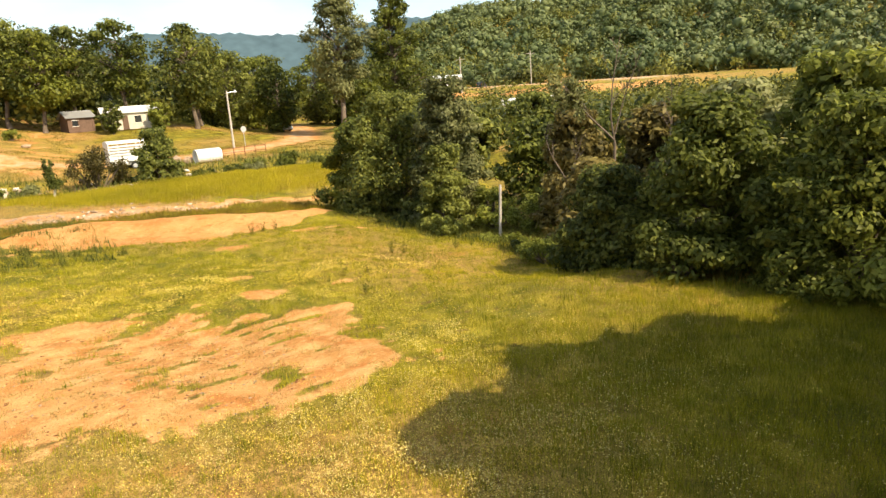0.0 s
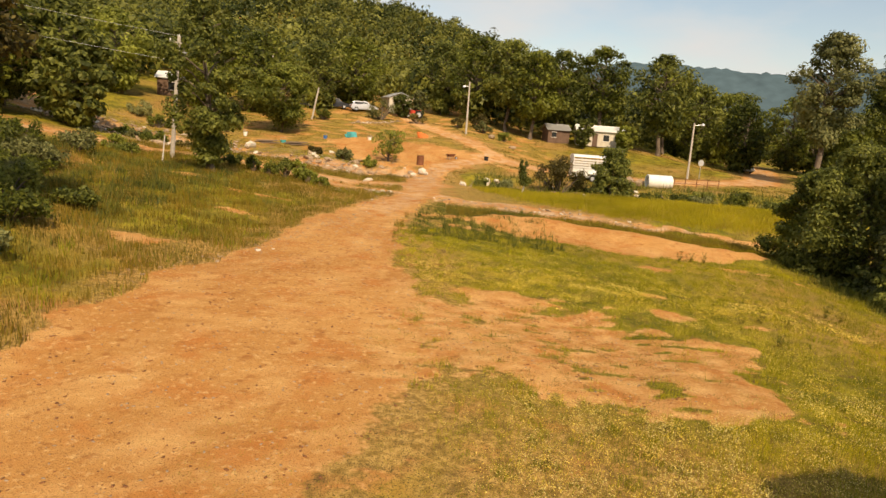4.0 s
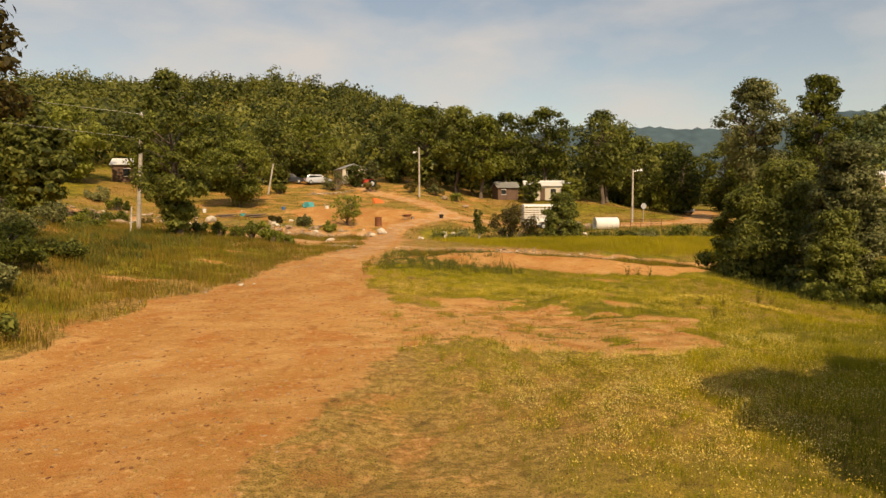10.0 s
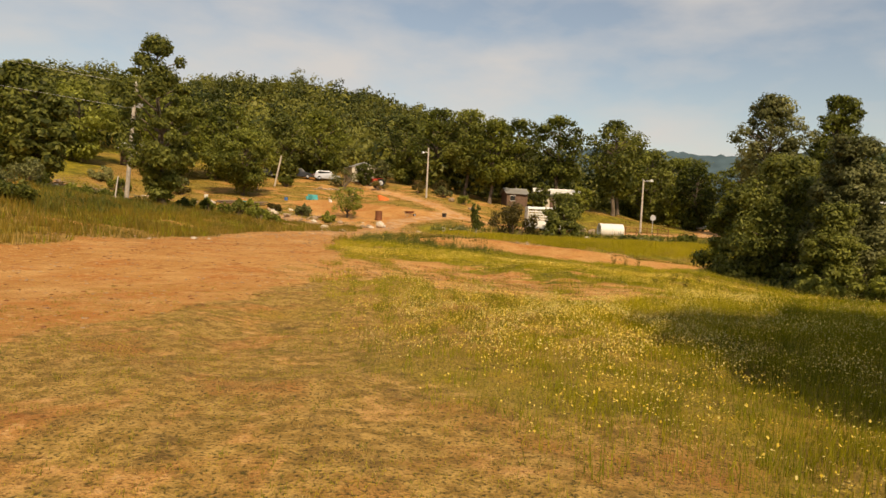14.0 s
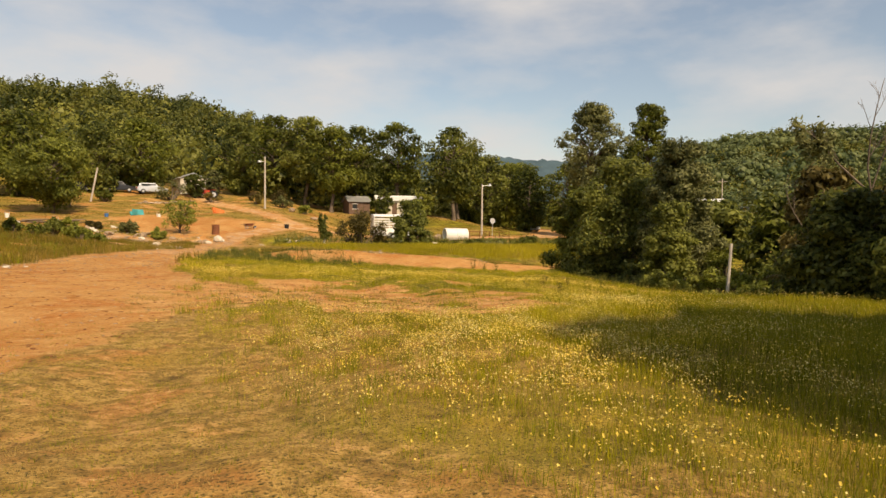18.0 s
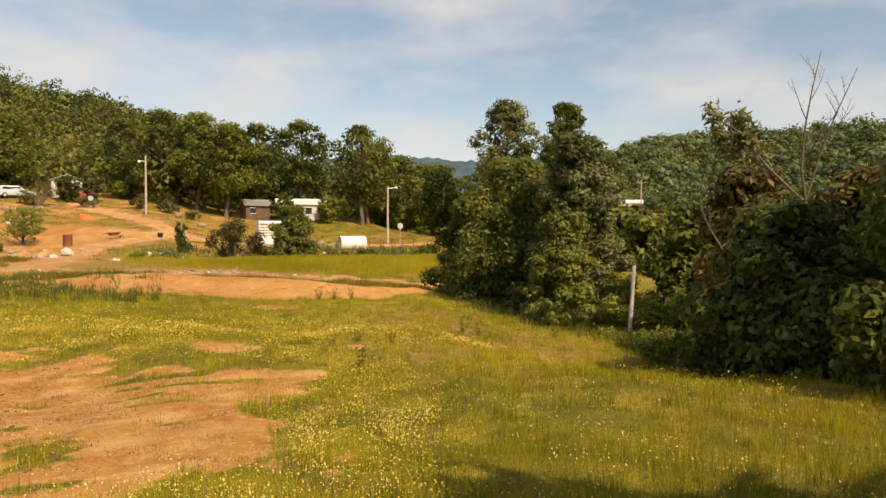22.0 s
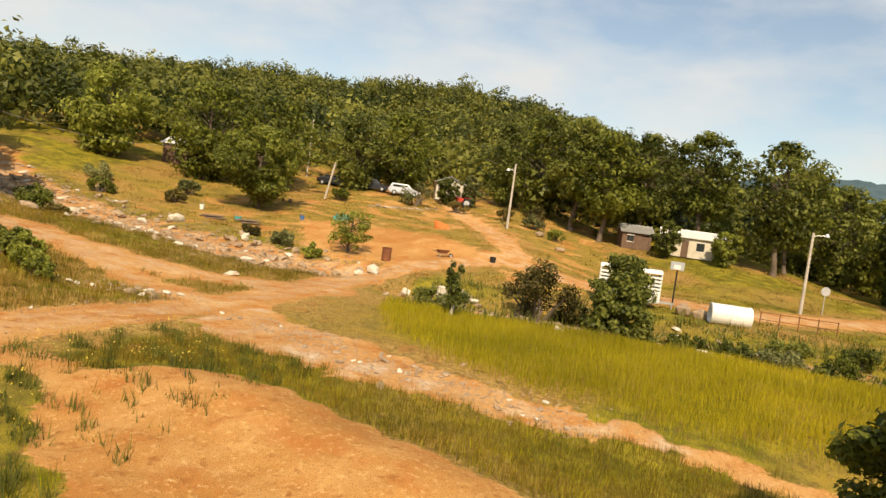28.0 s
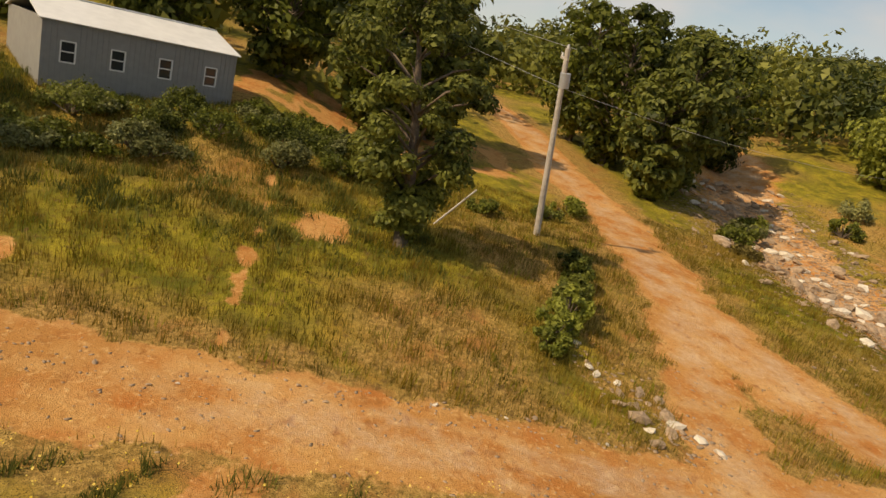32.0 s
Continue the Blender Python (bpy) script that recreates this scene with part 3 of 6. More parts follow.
def bush(name, label, x, y, wide, tall, leaves=1500, leaf=0.09, mat=None, seed=1, z=None, category="bush", group=""):
    """A low shrub: a few stems from one root and leafy clumps of uneven size."""
    rs = np.random.RandomState(seed)
    root = tagged(new(name), label, category, group=group)
    root.matrix_world = pose(x, y, (gz(x, y) if z is None else z) - 0.03)
    centres, radii, stems = [], [], []
    for k in range(16):
        a, u = rs.uniform(0, 6.28), rs.rand()
        d = wide * 0.5 * math.sqrt(rs.rand()) * 0.95
        c = (math.cos(a) * d, math.sin(a) * d, tall * (0.2 + 0.72 * u * (1 - d / wide)))
        cr = wide * rs.uniform(0.08, 0.20)
        centres.append(c)
        radii.append((cr, cr, min(cr, tall * 0.32)))
        stems.append(tube([(c[0] * 0.1, c[1] * 0.1, 0), (c[0] * 0.6, c[1] * 0.6, c[2] * 0.6), c], [0.03 * tall, 0.018 * tall, 0.006 * tall], 4))
    v, f = joined(stems)
    part_mesh("stem", mesh_np("stem", v, f, M_BARK, True), root)
    v, f = leaf_quads(rs, centres, radii, leaves, leaf, shell=0.3)
    part_mesh("foliage", mesh_np("foliage", v, f, mat or M_LEAF), root)
    return root


# ---- woods on the hills ----
def woods(name, label, count, region, tall, wide, leaves, leaf, mat, seed, keep, cores=False):
    """Far woods as one sheet of loose crowns that stand on the slope."""
    rs = np.random.RandomState(seed)
    x0, x1, y0, y1 = region
    xs, ys = rs.uniform(x0, x1, count * 5), rs.uniform(y0, y1, count * 5)
    ok = keep(xs, ys)
    xs, ys = xs[ok][:count], ys[ok][:count]
    zs = height(xs, ys)
    cs, rr = [], []
    for x, y, z in zip(xs, ys, zs):
        h = tall * rs.uniform(0.5, 1.1) * (1.35 if rs.rand() < 0.15 else 1)
        w = wide * rs.uniform(0.6, 1.35)
        for k in range(6):
            u = (k + rs.rand()) / 6
            a, d = k * 2.4 + rs.uniform(-0.5, 0.5), w * 0.42 * math.sqrt(1 - 0.8 * u * u) * rs.uniform(0.4, 1.0)
            c = w * rs.uniform(0.16, 0.30)
            cs.append((x + math.cos(a) * d, y + math.sin(a) * d, z + h * (0.40 + 0.56 * u) - c * 0.5))
            rr.append((c, c, c * 0.9))
    v, f = leaf_quads(rs, np.array(cs), np.array(rr), len(xs) * leaves, leaf, shell=0.8, flat=0.3, long=1.2, out=1.7, loose=0.3, three=True)
    if not cores:
        return tagged(new(name, mesh_np(name, v, f, mat)), label, "forest", kind="stuff")
    # a soft leafy mass inside each clump closes the crown behind its leaves
    ball = bmesh.new()
    bmesh.ops.create_icosphere(ball, subdivisions=1, radius=1.0)
    bv, bf = np.array([p.co[:] for p in ball.verts]), np.array([[q.index for q in p.verts] for p in ball.faces])
    ball.free()
    cs, rr = np.array(cs)[::2], np.array(rr)[::2]
    core = (cs[:, None, :] + bv[None] * rr[:, None, :] * rs.uniform(0.35, 0.78, (len(cs), len(bv), 1))).reshape(-1, 3)
    cf = (bf[None] + np.arange(len(cs))[:, None, None] * len(bv)).reshape(-1, 3)
    ob = new(name, mesh_np(name, np.concatenate([v, core]), np.concatenate([f, cf + len(v)]), mat))
    return tagged(ob, label, "forest", kind="stuff")


def az_of(x, y):
    return np.degrees(np.arctan2(x, y))


def off_lanes(x, y, gap):
    return road_gap(x, y) > gap


woods("hill_woods", "dense green woods at the foot of the hillside", 460, (-200, 70, 112, 215), 10, 9.5, 250, 0.58, M_FAR, 5,
      lambda x, y: (np.hypot(x, y) > 118) & (np.hypot(x, y) < 205) & (az_of(x, y) < 17) & (y > 118 + 0.10 * np.abs(x)) & off_lanes(x, y, 5))
woods("hilltop_woods", "dense green woods covering the far hillside", 2300, (-400, 130, 130, 445), 11, 11.5, 165, 0.85, M_FAR, 15,
      lambda x, y: (np.hypot(x, y) > 195) & (np.hypot(x, y) < 445) & (az_of(x, y) < 19) & (az_of(x, y) > -72))
woods("west_woods", "dark woods on the slope above the shed", 330, (-150, -34, 5, 125), 9.5, 8.5, 170, 0.6, M_FAR, 6,
      lambda x, y: ((x < -48) | ((x < -40) & (y < 46))) & off_lanes(x, y, 4.0) & ((y > 62) | (y < 54)) & ((y < 62) | (y > 90) | (x < -70)))
woods("valley_woods", "green woods filling the valley behind the road", 620, (25, 330, 60, 380), 9.0, 10, 150, 0.75, M_FAR, 7,
      lambda x, y: (az_of(x, y) > 13) & (np.hypot(x, y) > 150) & (np.hypot(x, y) < 400) & off_lanes(x, y, 6) & ((np.hypot(x, y) > 235) | (az_of(x, y) < 34)))
woods("valley_scrub", "low green scrub in the valley behind the thicket", 300, (40, 170, 30, 160), 4.2, 6.5, 190, 0.36, M_FAR, 9,
      lambda x, y: (az_of(x, y) > 30) & (az_of(x, y) < 70) & (np.hypot(x, y) > 62) & (np.hypot(x, y) < 174) & off_lanes(x, y, 4))
woods("ridge_woods", "woods on the long ridge across the valley", 2300, (110, 640, -20, 520), 9, 12, 80, 1.0, M_RIDGE_HAZE, 8,
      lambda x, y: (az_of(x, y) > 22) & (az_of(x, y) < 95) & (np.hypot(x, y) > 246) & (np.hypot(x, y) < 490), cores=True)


def far_ridge():
    """The long blue ridge on the skyline: a plain backdrop over a kilometre away."""
    az = np.radians(np.linspace(-8, 88, 240))
    k = np.degrees(az)
    up = 152 + 9 * np.sin(k * 0.16 + 1) + 4 * np.sin(k * 0.43) + 1.5 * np.sin(k * 1.9) + 0.8 * np.sin(k * 5.1)
    up = up * (0.55 + 0.45 * smooth01(2, 14, k))
    rows = []
    for f, r in ((0.0, 1150), (0.5, 1230), (0.85, 1300), (1.0, 1340)):
        rows.append(np.stack([np.sin(az) * r, np.cos(az) * r, up * f + 1.5 * np.sin(k * 9 + r)], 1))
    v = np.concatenate(rows)
    n = len(az)
    q = np.array([(r * n + i, r * n + i + 1, (r + 1) * n + i + 1, (r + 1) * n + i) for r in range(3) for i in range(n - 1)])
    # the blue of distance haze is painted into this base colour
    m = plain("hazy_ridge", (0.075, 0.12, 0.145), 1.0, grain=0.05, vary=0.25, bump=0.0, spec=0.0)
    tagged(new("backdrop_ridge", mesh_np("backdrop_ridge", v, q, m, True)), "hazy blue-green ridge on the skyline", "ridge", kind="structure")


far_ridge()

# ---- trees one by one ----
tree("oak_tree", "leafy young oak beside the utility pole", -14.2, 44.6, 10.4, 5.4, 0.06, "oval", 24, 19000, 0.14, M_LEAF, seed=3, sparse=0.1, clump=1.0, lean=(-0.3, -1.2))
tree("roadside_tree", "tall tree with brownish drying leaves over the bank", -13.9, 21.4, 8.9, 6.0, 0.36, "round", 36, 15000, 0.15, M_LEAF_DRY, seed=4, trunk=0.13)
tree("roadside_tree", "tall tree with brownish drying leaves over the bank", -18.4, 20.6, 8.6, 6.9, 0.25, "round", 32, 12000, 0.15, M_LEAF_DRY, seed=5, trunk=0.14)
tree("maple_tree", "round bright maple on the lawn below the houses", -21.2, 88.4, 8.6, 9.0, 0.2, "round", 40, 14000, 0.22, M_LEAF_LIGHT, seed=6)
# thicket at the meadow's edge
tree("thicket_tree", "dense bushy tree at the meadow edge", 21.2, 36.6, 7.0, 6.4, 0.02, "skirt", 46, 29000, 0.125, M_LEAF, seed=7, trunk=0.12)
tree("thicket_tree", "dense bushy tree at the meadow edge", 22.0, 32.6, 7.5, 5.0, 0.02, "skirt", 46, 34000, 0.11, M_LEAF_GREY, seed=8, trunk=0.12)
tree("thicket_tree", "dense bushy tree at the meadow edge", 20.4, 39.8, 5.4, 4.6, 0.02, "skirt", 32, 17000, 0.125, M_LEAF_DARK, seed=9, trunk=0.1)
tree("thicket_tree", "dense bushy tree at the meadow edge", 19.8, 30.2, 4.3, 3.2, 0.0, "skirt", 28, 17000, 0.10, M_LEAF, seed=10, trunk=0.08)
# woods along the meadow's right side
for k, (x, y, h, w, m) in enumerate(((17.2, 17.8, 3.3, 3.8, M_LEAF), (17.5, 14.4, 4.9, 4.8, M_LEAF_LIGHT), (20.6, 12.8, 5.6, 5.4, M_LEAF_LIGHT), (17.7, 10.8, 4.6, 5.0, M_LEAF_LIGHT), (21.4, 16.2, 5.4, 5.0, M_LEAF_GREY),
                                     (19.8, 20.6, 3.9, 4.2, M_LEAF_DRY), (23.1, 24.6, 5.4, 4.4, M_LEAF_DRY), (24.6, 8.8, 5.0, 5.5, M_LEAF_LIGHT), (25, 13.5, 5.5, 6.0, M_LEAF), (25.5, 19, 5.2, 5.5, M_LEAF_DARK),
                                     (27, 27, 5.2, 6, M_LEAF_DARK), (26, 22.5, 5.4, 5.2, M_LEAF_DRY), (29, 33, 5.0, 6, M_LEAF_DARK))):
    tree("edge_tree", "dark leafy tree in the thicket along the meadow", x, y, h, w, 0.02, "skirt", 38, 24000 if x < 18.6 else 14000 if x < 23.5 else 7000, 0.11 if x < 18.6 else 0.16 if x < 23.5 else 0.22, m, seed=20 + k, sparse=0.3, trunk=0.12, group="thicket along the meadow")
# unseen tall trees shading the near meadow; last three added to block sky light
for k, (x, y, h, w) in enumerate(((9.0, 4.4, 8.0, 4.6), (11.8, 4.4, 8.4, 5.6), (14.5, 3.2, 8.8, 5.8), (17.4, 1.4, 8.6, 5.6), (11.2, -0.6, 9.0, 6.0), (14.6, -2.0, 9.5, 6.4), (18.6, -3.0, 9.5, 6.4))):
    tree("shade_tree", "tall leafy tree, out of view, shading the near meadow", x, y, h, w, 0.12, "round", 44, 11000 if k < 4 else 5000, 0.34, M_LEAF_DARK, seed=240 + k, group="trees behind the meadow")


def bare_tree(name, label, x, y, stems, seed, trunk, leafy_limb=None):
    """A dead tree: forked stems with thin twigs that curve upwards."""
    rs = np.random.RandomState(seed)
    root = thing_at(name, label, "tree", x, y)
    pieces = []

    def grow(p, d, ln, r, depth):
        pts, rr = [p], [r]
        for k in range(4):
            d = (d + Vector(rs.normal(size=3) * 0.10) + Vector((0, 0, 0.10))).normalized()
            pts.append(pts[-1] + d * ln / 4)
            rr.append(r * (1 - 0.2 * (k + 1)) + 0.002)
        pieces.append(tube(pts, rr, 5 if r > 0.02 else 4))
        if depth:
            for k in range(7 if depth > 1 else 5):
                u = rs.uniform(0.25, 0.98)
                q = pts[int(u * 4)].lerp(pts[min(4, int(u * 4) + 1)], u * 4 - int(u * 4))
                side = Vector((rs.normal(), rs.normal(), 0.35)).normalized()
                grow(q, (d * 0.7 + side * 0.75).normalized(), ln * rs.uniform(0.22, 0.45) * (1.1 - 0.5 * u), r * 0.42 * (1.05 - 0.6 * u), depth - 1)

    for p0, p1, r in stems:
        grow(Vector(p0), (Vector(p1) - Vector(p0)).normalized(), (Vector(p1) - Vector(p0)).length, r, 2)
    pieces.append(tube([(0, 0, -0.1), (0.03, 0, 1.2), stems[0][0]], [trunk * 1.2, trunk, trunk * 0.75], 7))
    v, f = joined(pieces)
    part_mesh("trunk", mesh_np("trunk", v, f, M_BARK, True), root)
    if leafy_limb:
        a, b = Vector(leafy_limb[0]), Vector(leafy_limb[1])
        limb = [tube([a, a.lerp(b, 0.5) + Vector((0, 0, -0.15)), b], [0.045, 0.035, 0.015], 5)]
        cs = []
        for k in range(16):
            c = a.lerp(b, rs.uniform(0.72, 1.05)) + Vector((rs.normal() * 0.42, rs.normal() * 0.42, rs.normal() * 0.30))
            cs.append(c[:])
            limb.append(tube([a.lerp(b, rs.uniform(0.5, 0.95)), c], [0.012, 0.004], 4))
        v, f = joined(limb)
        part_mesh("limb", mesh_np("limb", v, f, M_BARK, True), root)
        v, f = leaf_quads(rs, np.array(cs), np.array([(0.22, 0.22, 0.32)] * len(cs)), 1250, 0.09, shell=0.1, flat=0.0, long=2.4, droop=0.6)
        part_mesh("leaf_spray", mesh_np("leaf_spray", v, f, M_LEAF_GREY), root, "drooping leafy sprays")


def thing_at(name, label, category, x, y):
    root = tagged(new(name), label, category)
    root.matrix_world = pose(x, y, gz(x, y))
    return root


bare_tree("dead_tree", "bare dead tree with forked stems over the thicket", 22.4, 22.0, [((0.1, 0, 4.0), (-0.25, 0.3, 8.2), 0.038), ((0.12, 0, 4.3), (0.8, -0.45, 7.7), 0.03)], 40, 0.07, ((0.05, 0, 4.1), (-1.9, 0.8, 6.4)))
bare_tree("dead_tree", "thin bare dead stem in the thicket", 23.6, 20.4, [((0, 0, 3.2), (0.3, -0.3, 6.5), 0.035)], 43, 0.05)
bare_tree("dead_tree", "bare dead twigs tangled over the thicket", 21.4, 23.6, [((0, 0, 2.5), (-0.8, 0.6, 4.5), 0.035), ((0, 0, 2.4), (0.5, -0.7, 4.3), 0.03)], 44, 0.05)
# poplars and yard trees
tree("poplar_tree", "tall grey-green poplar behind the lane", 50.4, 96, 20.8, 10.5, 0.34, "oval", 40, 15000, 0.28, M_LEAF_GREY, seed=41)
tree("cypress_tree", "tall dark pointed tree behind the lane", 66.5, 106, 22.8, 13.5, 0.25, "cone", 56, 16000, 0.30, M_LEAF_DARK, seed=42, clump=0.85)
YARD = ((9, 116, 15, 10, M_LEAF), (13, 113, 14, 10, M_LEAF_DARK), (17.5, 117, 14.5, 10, M_LEAF), (25, 119, 15.5, 10, M_LEAF_DARK), (32.5, 110, 15.5, 10, M_LEAF), (35, 116, 13, 9, M_LEAF_LIGHT), (4, 120, 14, 10, M_LEAF_DARK),
        (42, 120, 13, 9, M_LEAF), (47, 112, 11, 9, M_LEAF_DARK), (60, 116, 10, 9, M_LEAF_DARK), (58, 102, 8, 8, M_LEAF_DARK), (-28, 104, 11.5, 11, M_LEAF_DARK), (-34, 98, 12, 11, M_LEAF_DARK), (-2, 128, 13, 9, M_LEAF),
        (-17, 122, 12, 9, M_LEAF_DARK), (-22, 116, 11, 9, M_LEAF), (-45, 94, 11, 9, M_LEAF_LIGHT), (-36, 66.5, 11.5, 8, M_LEAF), (-41, 63.5, 12.5, 8, M_LEAF_DARK), (-44, 70, 12, 8, M_LEAF), (-47, 62.5, 12, 8, M_LEAF_DARK), (-33, 63.4, 9, 6, M_LEAF), (-50, 78, 11, 9, M_LEAF_DARK),
        (-33, 44, 10, 7, M_LEAF_DARK), (-36, 48, 10, 7, M_LEAF), (-38, 38, 11, 8, M_LEAF_DARK), (-37, 30, 11, 8, M_LEAF_DARK), (-35, 22, 11, 8, M_LEAF_DARK), (34, 62, 5, 5, M_LEAF_DARK), (44, 66, 5.5, 6, M_LEAF), (36, 48, 4.6, 5, M_LEAF), (55, 60, 5, 6, M_LEAF),
        (42, 130, 14, 10, M_LEAF), (48, 126, 13, 10, M_LEAF_DARK), (54, 134, 14, 11, M_LEAF), (60, 124, 13, 10, M_LEAF_DARK), (50, 142, 14, 11, M_LEAF))
for k, (x, y, h, w, m) in enumerate(YARD):
    tree("yard_tree", "broad leafy tree in the yards and woods edge", x, y, h, w * 1.1, 0.3 if 8 < x < 36 and y > 100 else 0.10, "round", 34, 6400, 0.33, m, seed=60 + k, group="trees round the yards")
for k, (x, y, h, w, m) in enumerate(((20.6, 108.6, 4.6, 3.6, M_LEAF), (27.0, 108.6, 4.2, 3.8, M_LEAF_LIGHT), (-8.4, 116.6, 3.8, 3.6, M_LEAF), (-5.6, 118.2, 4.6, 3.6, M_LEAF_GREY))):
    tree("garden_tree", "small garden tree in front of the houses", x, y, h, w, 0.12, "round", 22, 3600, 0.2, m, seed=180 + k, group="garden trees at the houses")
tree("small_tree", "small dark-leaved tree in front of the white trailer", 15.2, 64.3, 5.0, 4.6, 0.02, "skirt", 30, 9000, 0.17, M_LEAF, seed=110)
tree("pad_tree", "low spreading tree on the edge of the sand pad", -6.4, 77.6, 3.6, 4.2, 0.2, "fan", 16, 2200, 0.14, M_LEAF_LIGHT, seed=111)
bush("brown_bush", "brown half-dry bush on the creek bank", 10.6, 65.5, 5.2, 4.2, 4200, 0.13, M_LEAF_DRY, 112)
bush("bank_bush", "leafy shrub sprawling over the road bank", -11.3, 14.9, 3.6, 1.9, 6500, 0.11, M_LEAF_GREY, 113)
bush("bank_bush", "leafy shrub sprawling over the road bank", -13.4, 16.6, 3.0, 1.7, 4200, 0.11, M_LEAF, 115)
bush("bank_bush", "leafy shrub sprawling over the road bank", -9.0, 15.6, 1.3, 0.7, 1200, 0.09, M_LEAF, 114)

# ---- poles ----
M_POLE = plain("weathered_pole", (0.52, 0.47, 0.41), 0.85, grain=6, vary=0.35, bump=0.3)
M_POLE_DARK = plain("dark_pole_wood", (0.23, 0.17, 0.12), 0.9, grain=6, vary=0.35, bump=0.3)
M_STEEL = plain("galvanised_steel", (0.55, 0.56, 0.57), 0.45, 0.6, grain=10, vary=0.15, bump=0.05)
M_WHITE = plain("white_paint", (0.80, 0.79, 0.76), 0.5, grain=5, vary=0.12, bump=0.04)
M_ROOF_WHITE = plain("white_metal_roof", (0.78, 0.78, 0.75), 0.45, 0.1, grain=2, vary=0.12, bump=0.05)
M_SHED = plain("grey_metal_siding", (0.30, 0.30, 0.29), 0.5, 0.2, grain=3, vary=0.15, bump=0.05)
M_BLACK = plain("black_rubber", (0.02, 0.02, 0.02), 0.8, grain=20, vary=0.2)
M_GLASS = plain("dark_glass", (0.03, 0.035, 0.04), 0.08, grain=3, vary=0.1, bump=0.0, spec=0.6)


def part(name, bm, mat, parent, label=""):
    me = bpy.data.meshes.new(name)
    bm.to_mesh(me)
    bm.free()
    me.materials.append(mat)
    return part_mesh(name, me, parent, label)


def cylinder(r0, r1, h, sides=12, m=None):
    bm = bmesh.new()
    bmesh.ops.create_cone(bm, cap_ends=True, segments=sides, radius1=r0, radius2=r1, depth=h, matrix=(m or Matrix()) @ Matrix.Translation((0, 0, h / 2)))
    return bm


def box(sx, sy, sz, m=None, bevel=0.0):
    """A box that stands on z = 0 of m."""
    bm = bmesh.new()
    bmesh.ops.create_cube(bm, size=1, matrix=(m or Matrix()) @ Matrix.Translation((0, 0, sz / 2)) @ Matrix.Diagonal((sx, sy, sz, 1)))
    if bevel:
        bmesh.ops.bevel(bm, geom=bm.edges[:], offset=bevel, segments=2, affect="EDGES")
    return bm


def thing(name, label, category, m, group="", kind=""):
    root = tagged(new(name), label, category, group, kind)
    root.matrix_world = m
    return root


def utility_pole():
    x, y = -19.6, 51.6
    z = gz(x, y)
    p = thing("utility_pole", "weathered wooden utility pole with a transformer", "utility pole", pose(x, y, z, 8.0, 6.6, 0))
    part("post", cylinder(0.16, 0.11, 8.5), M_POLE, p)
    part("crossbar", box(0.9, 0.09, 0.11, pose(-0.25, 0, 8.0), 0.01), M_POLE, p)
    can = part("transformer", cylinder(0.22, 0.22, 0.62, 16, pose(0.40, -0.05, 6.9)), M_STEEL, p, "grey steel transformer can")
    part("bushing", cylinder(0.05, 0.03, 0.22, 8, pose(0.40, -0.05, 7.52)), M_POLE_DARK, can)
    part("bracket", box(0.3, 0.08, 0.08, pose(0.18, -0.02, 7.15)), M_STEEL, p)
    part("insulator", cylinder(0.05, 0.05, 0.16, 8, pose(-0.6, 0, 8.11)), M_WHITE, p)
    part("insulator", cylinder(0.05, 0.05, 0.16, 8, pose(0, 0, 8.5)), M_WHITE, p)


utility_pole()


def lamp_pole(name, x, y, tall, arm):
    z = gz(x, y)
    p = thing(name, "slim pale wooden pole with a lamp arm", "street lamp", pose(x, y, z))
    part("post", cylinder(0.15, 0.10, tall), M_POLE, p)
    s = 1 if arm > 0 else -1
    part("arm", cylinder(0.035, 0.035, abs(arm), 8, pose(0, 0, tall * 0.9 if abs(arm) < 1 else tall - 0.3) @ pose(0, 0, 0, 0, 80 * s, 0)), M_STEEL, p)
    part("lamp_head", cylinder(0.26, 0.12, 0.28, 12, pose(arm, 0, (tall * 0.9 if abs(arm) < 1 else tall - 0.15) - 0.1)), M_STEEL, p, "grey lamp head")


lamp_pole("street_lamp", 2.3, 104.3, 7.6, -0.8)
lamp_pole("street_lamp", 31.0, 90.4, 7.2, 1.1)


def fence_post():
    p = thing("fence_post", "weathered round wooden fence post", "fence post", pose(20.5, 27.0, gz(20.5, 27) - 0.2, -2, 5.5, 0))
    part("post", cylinder(0.072, 0.062, 2.6, 12), M_POLE, p)


fence_post()


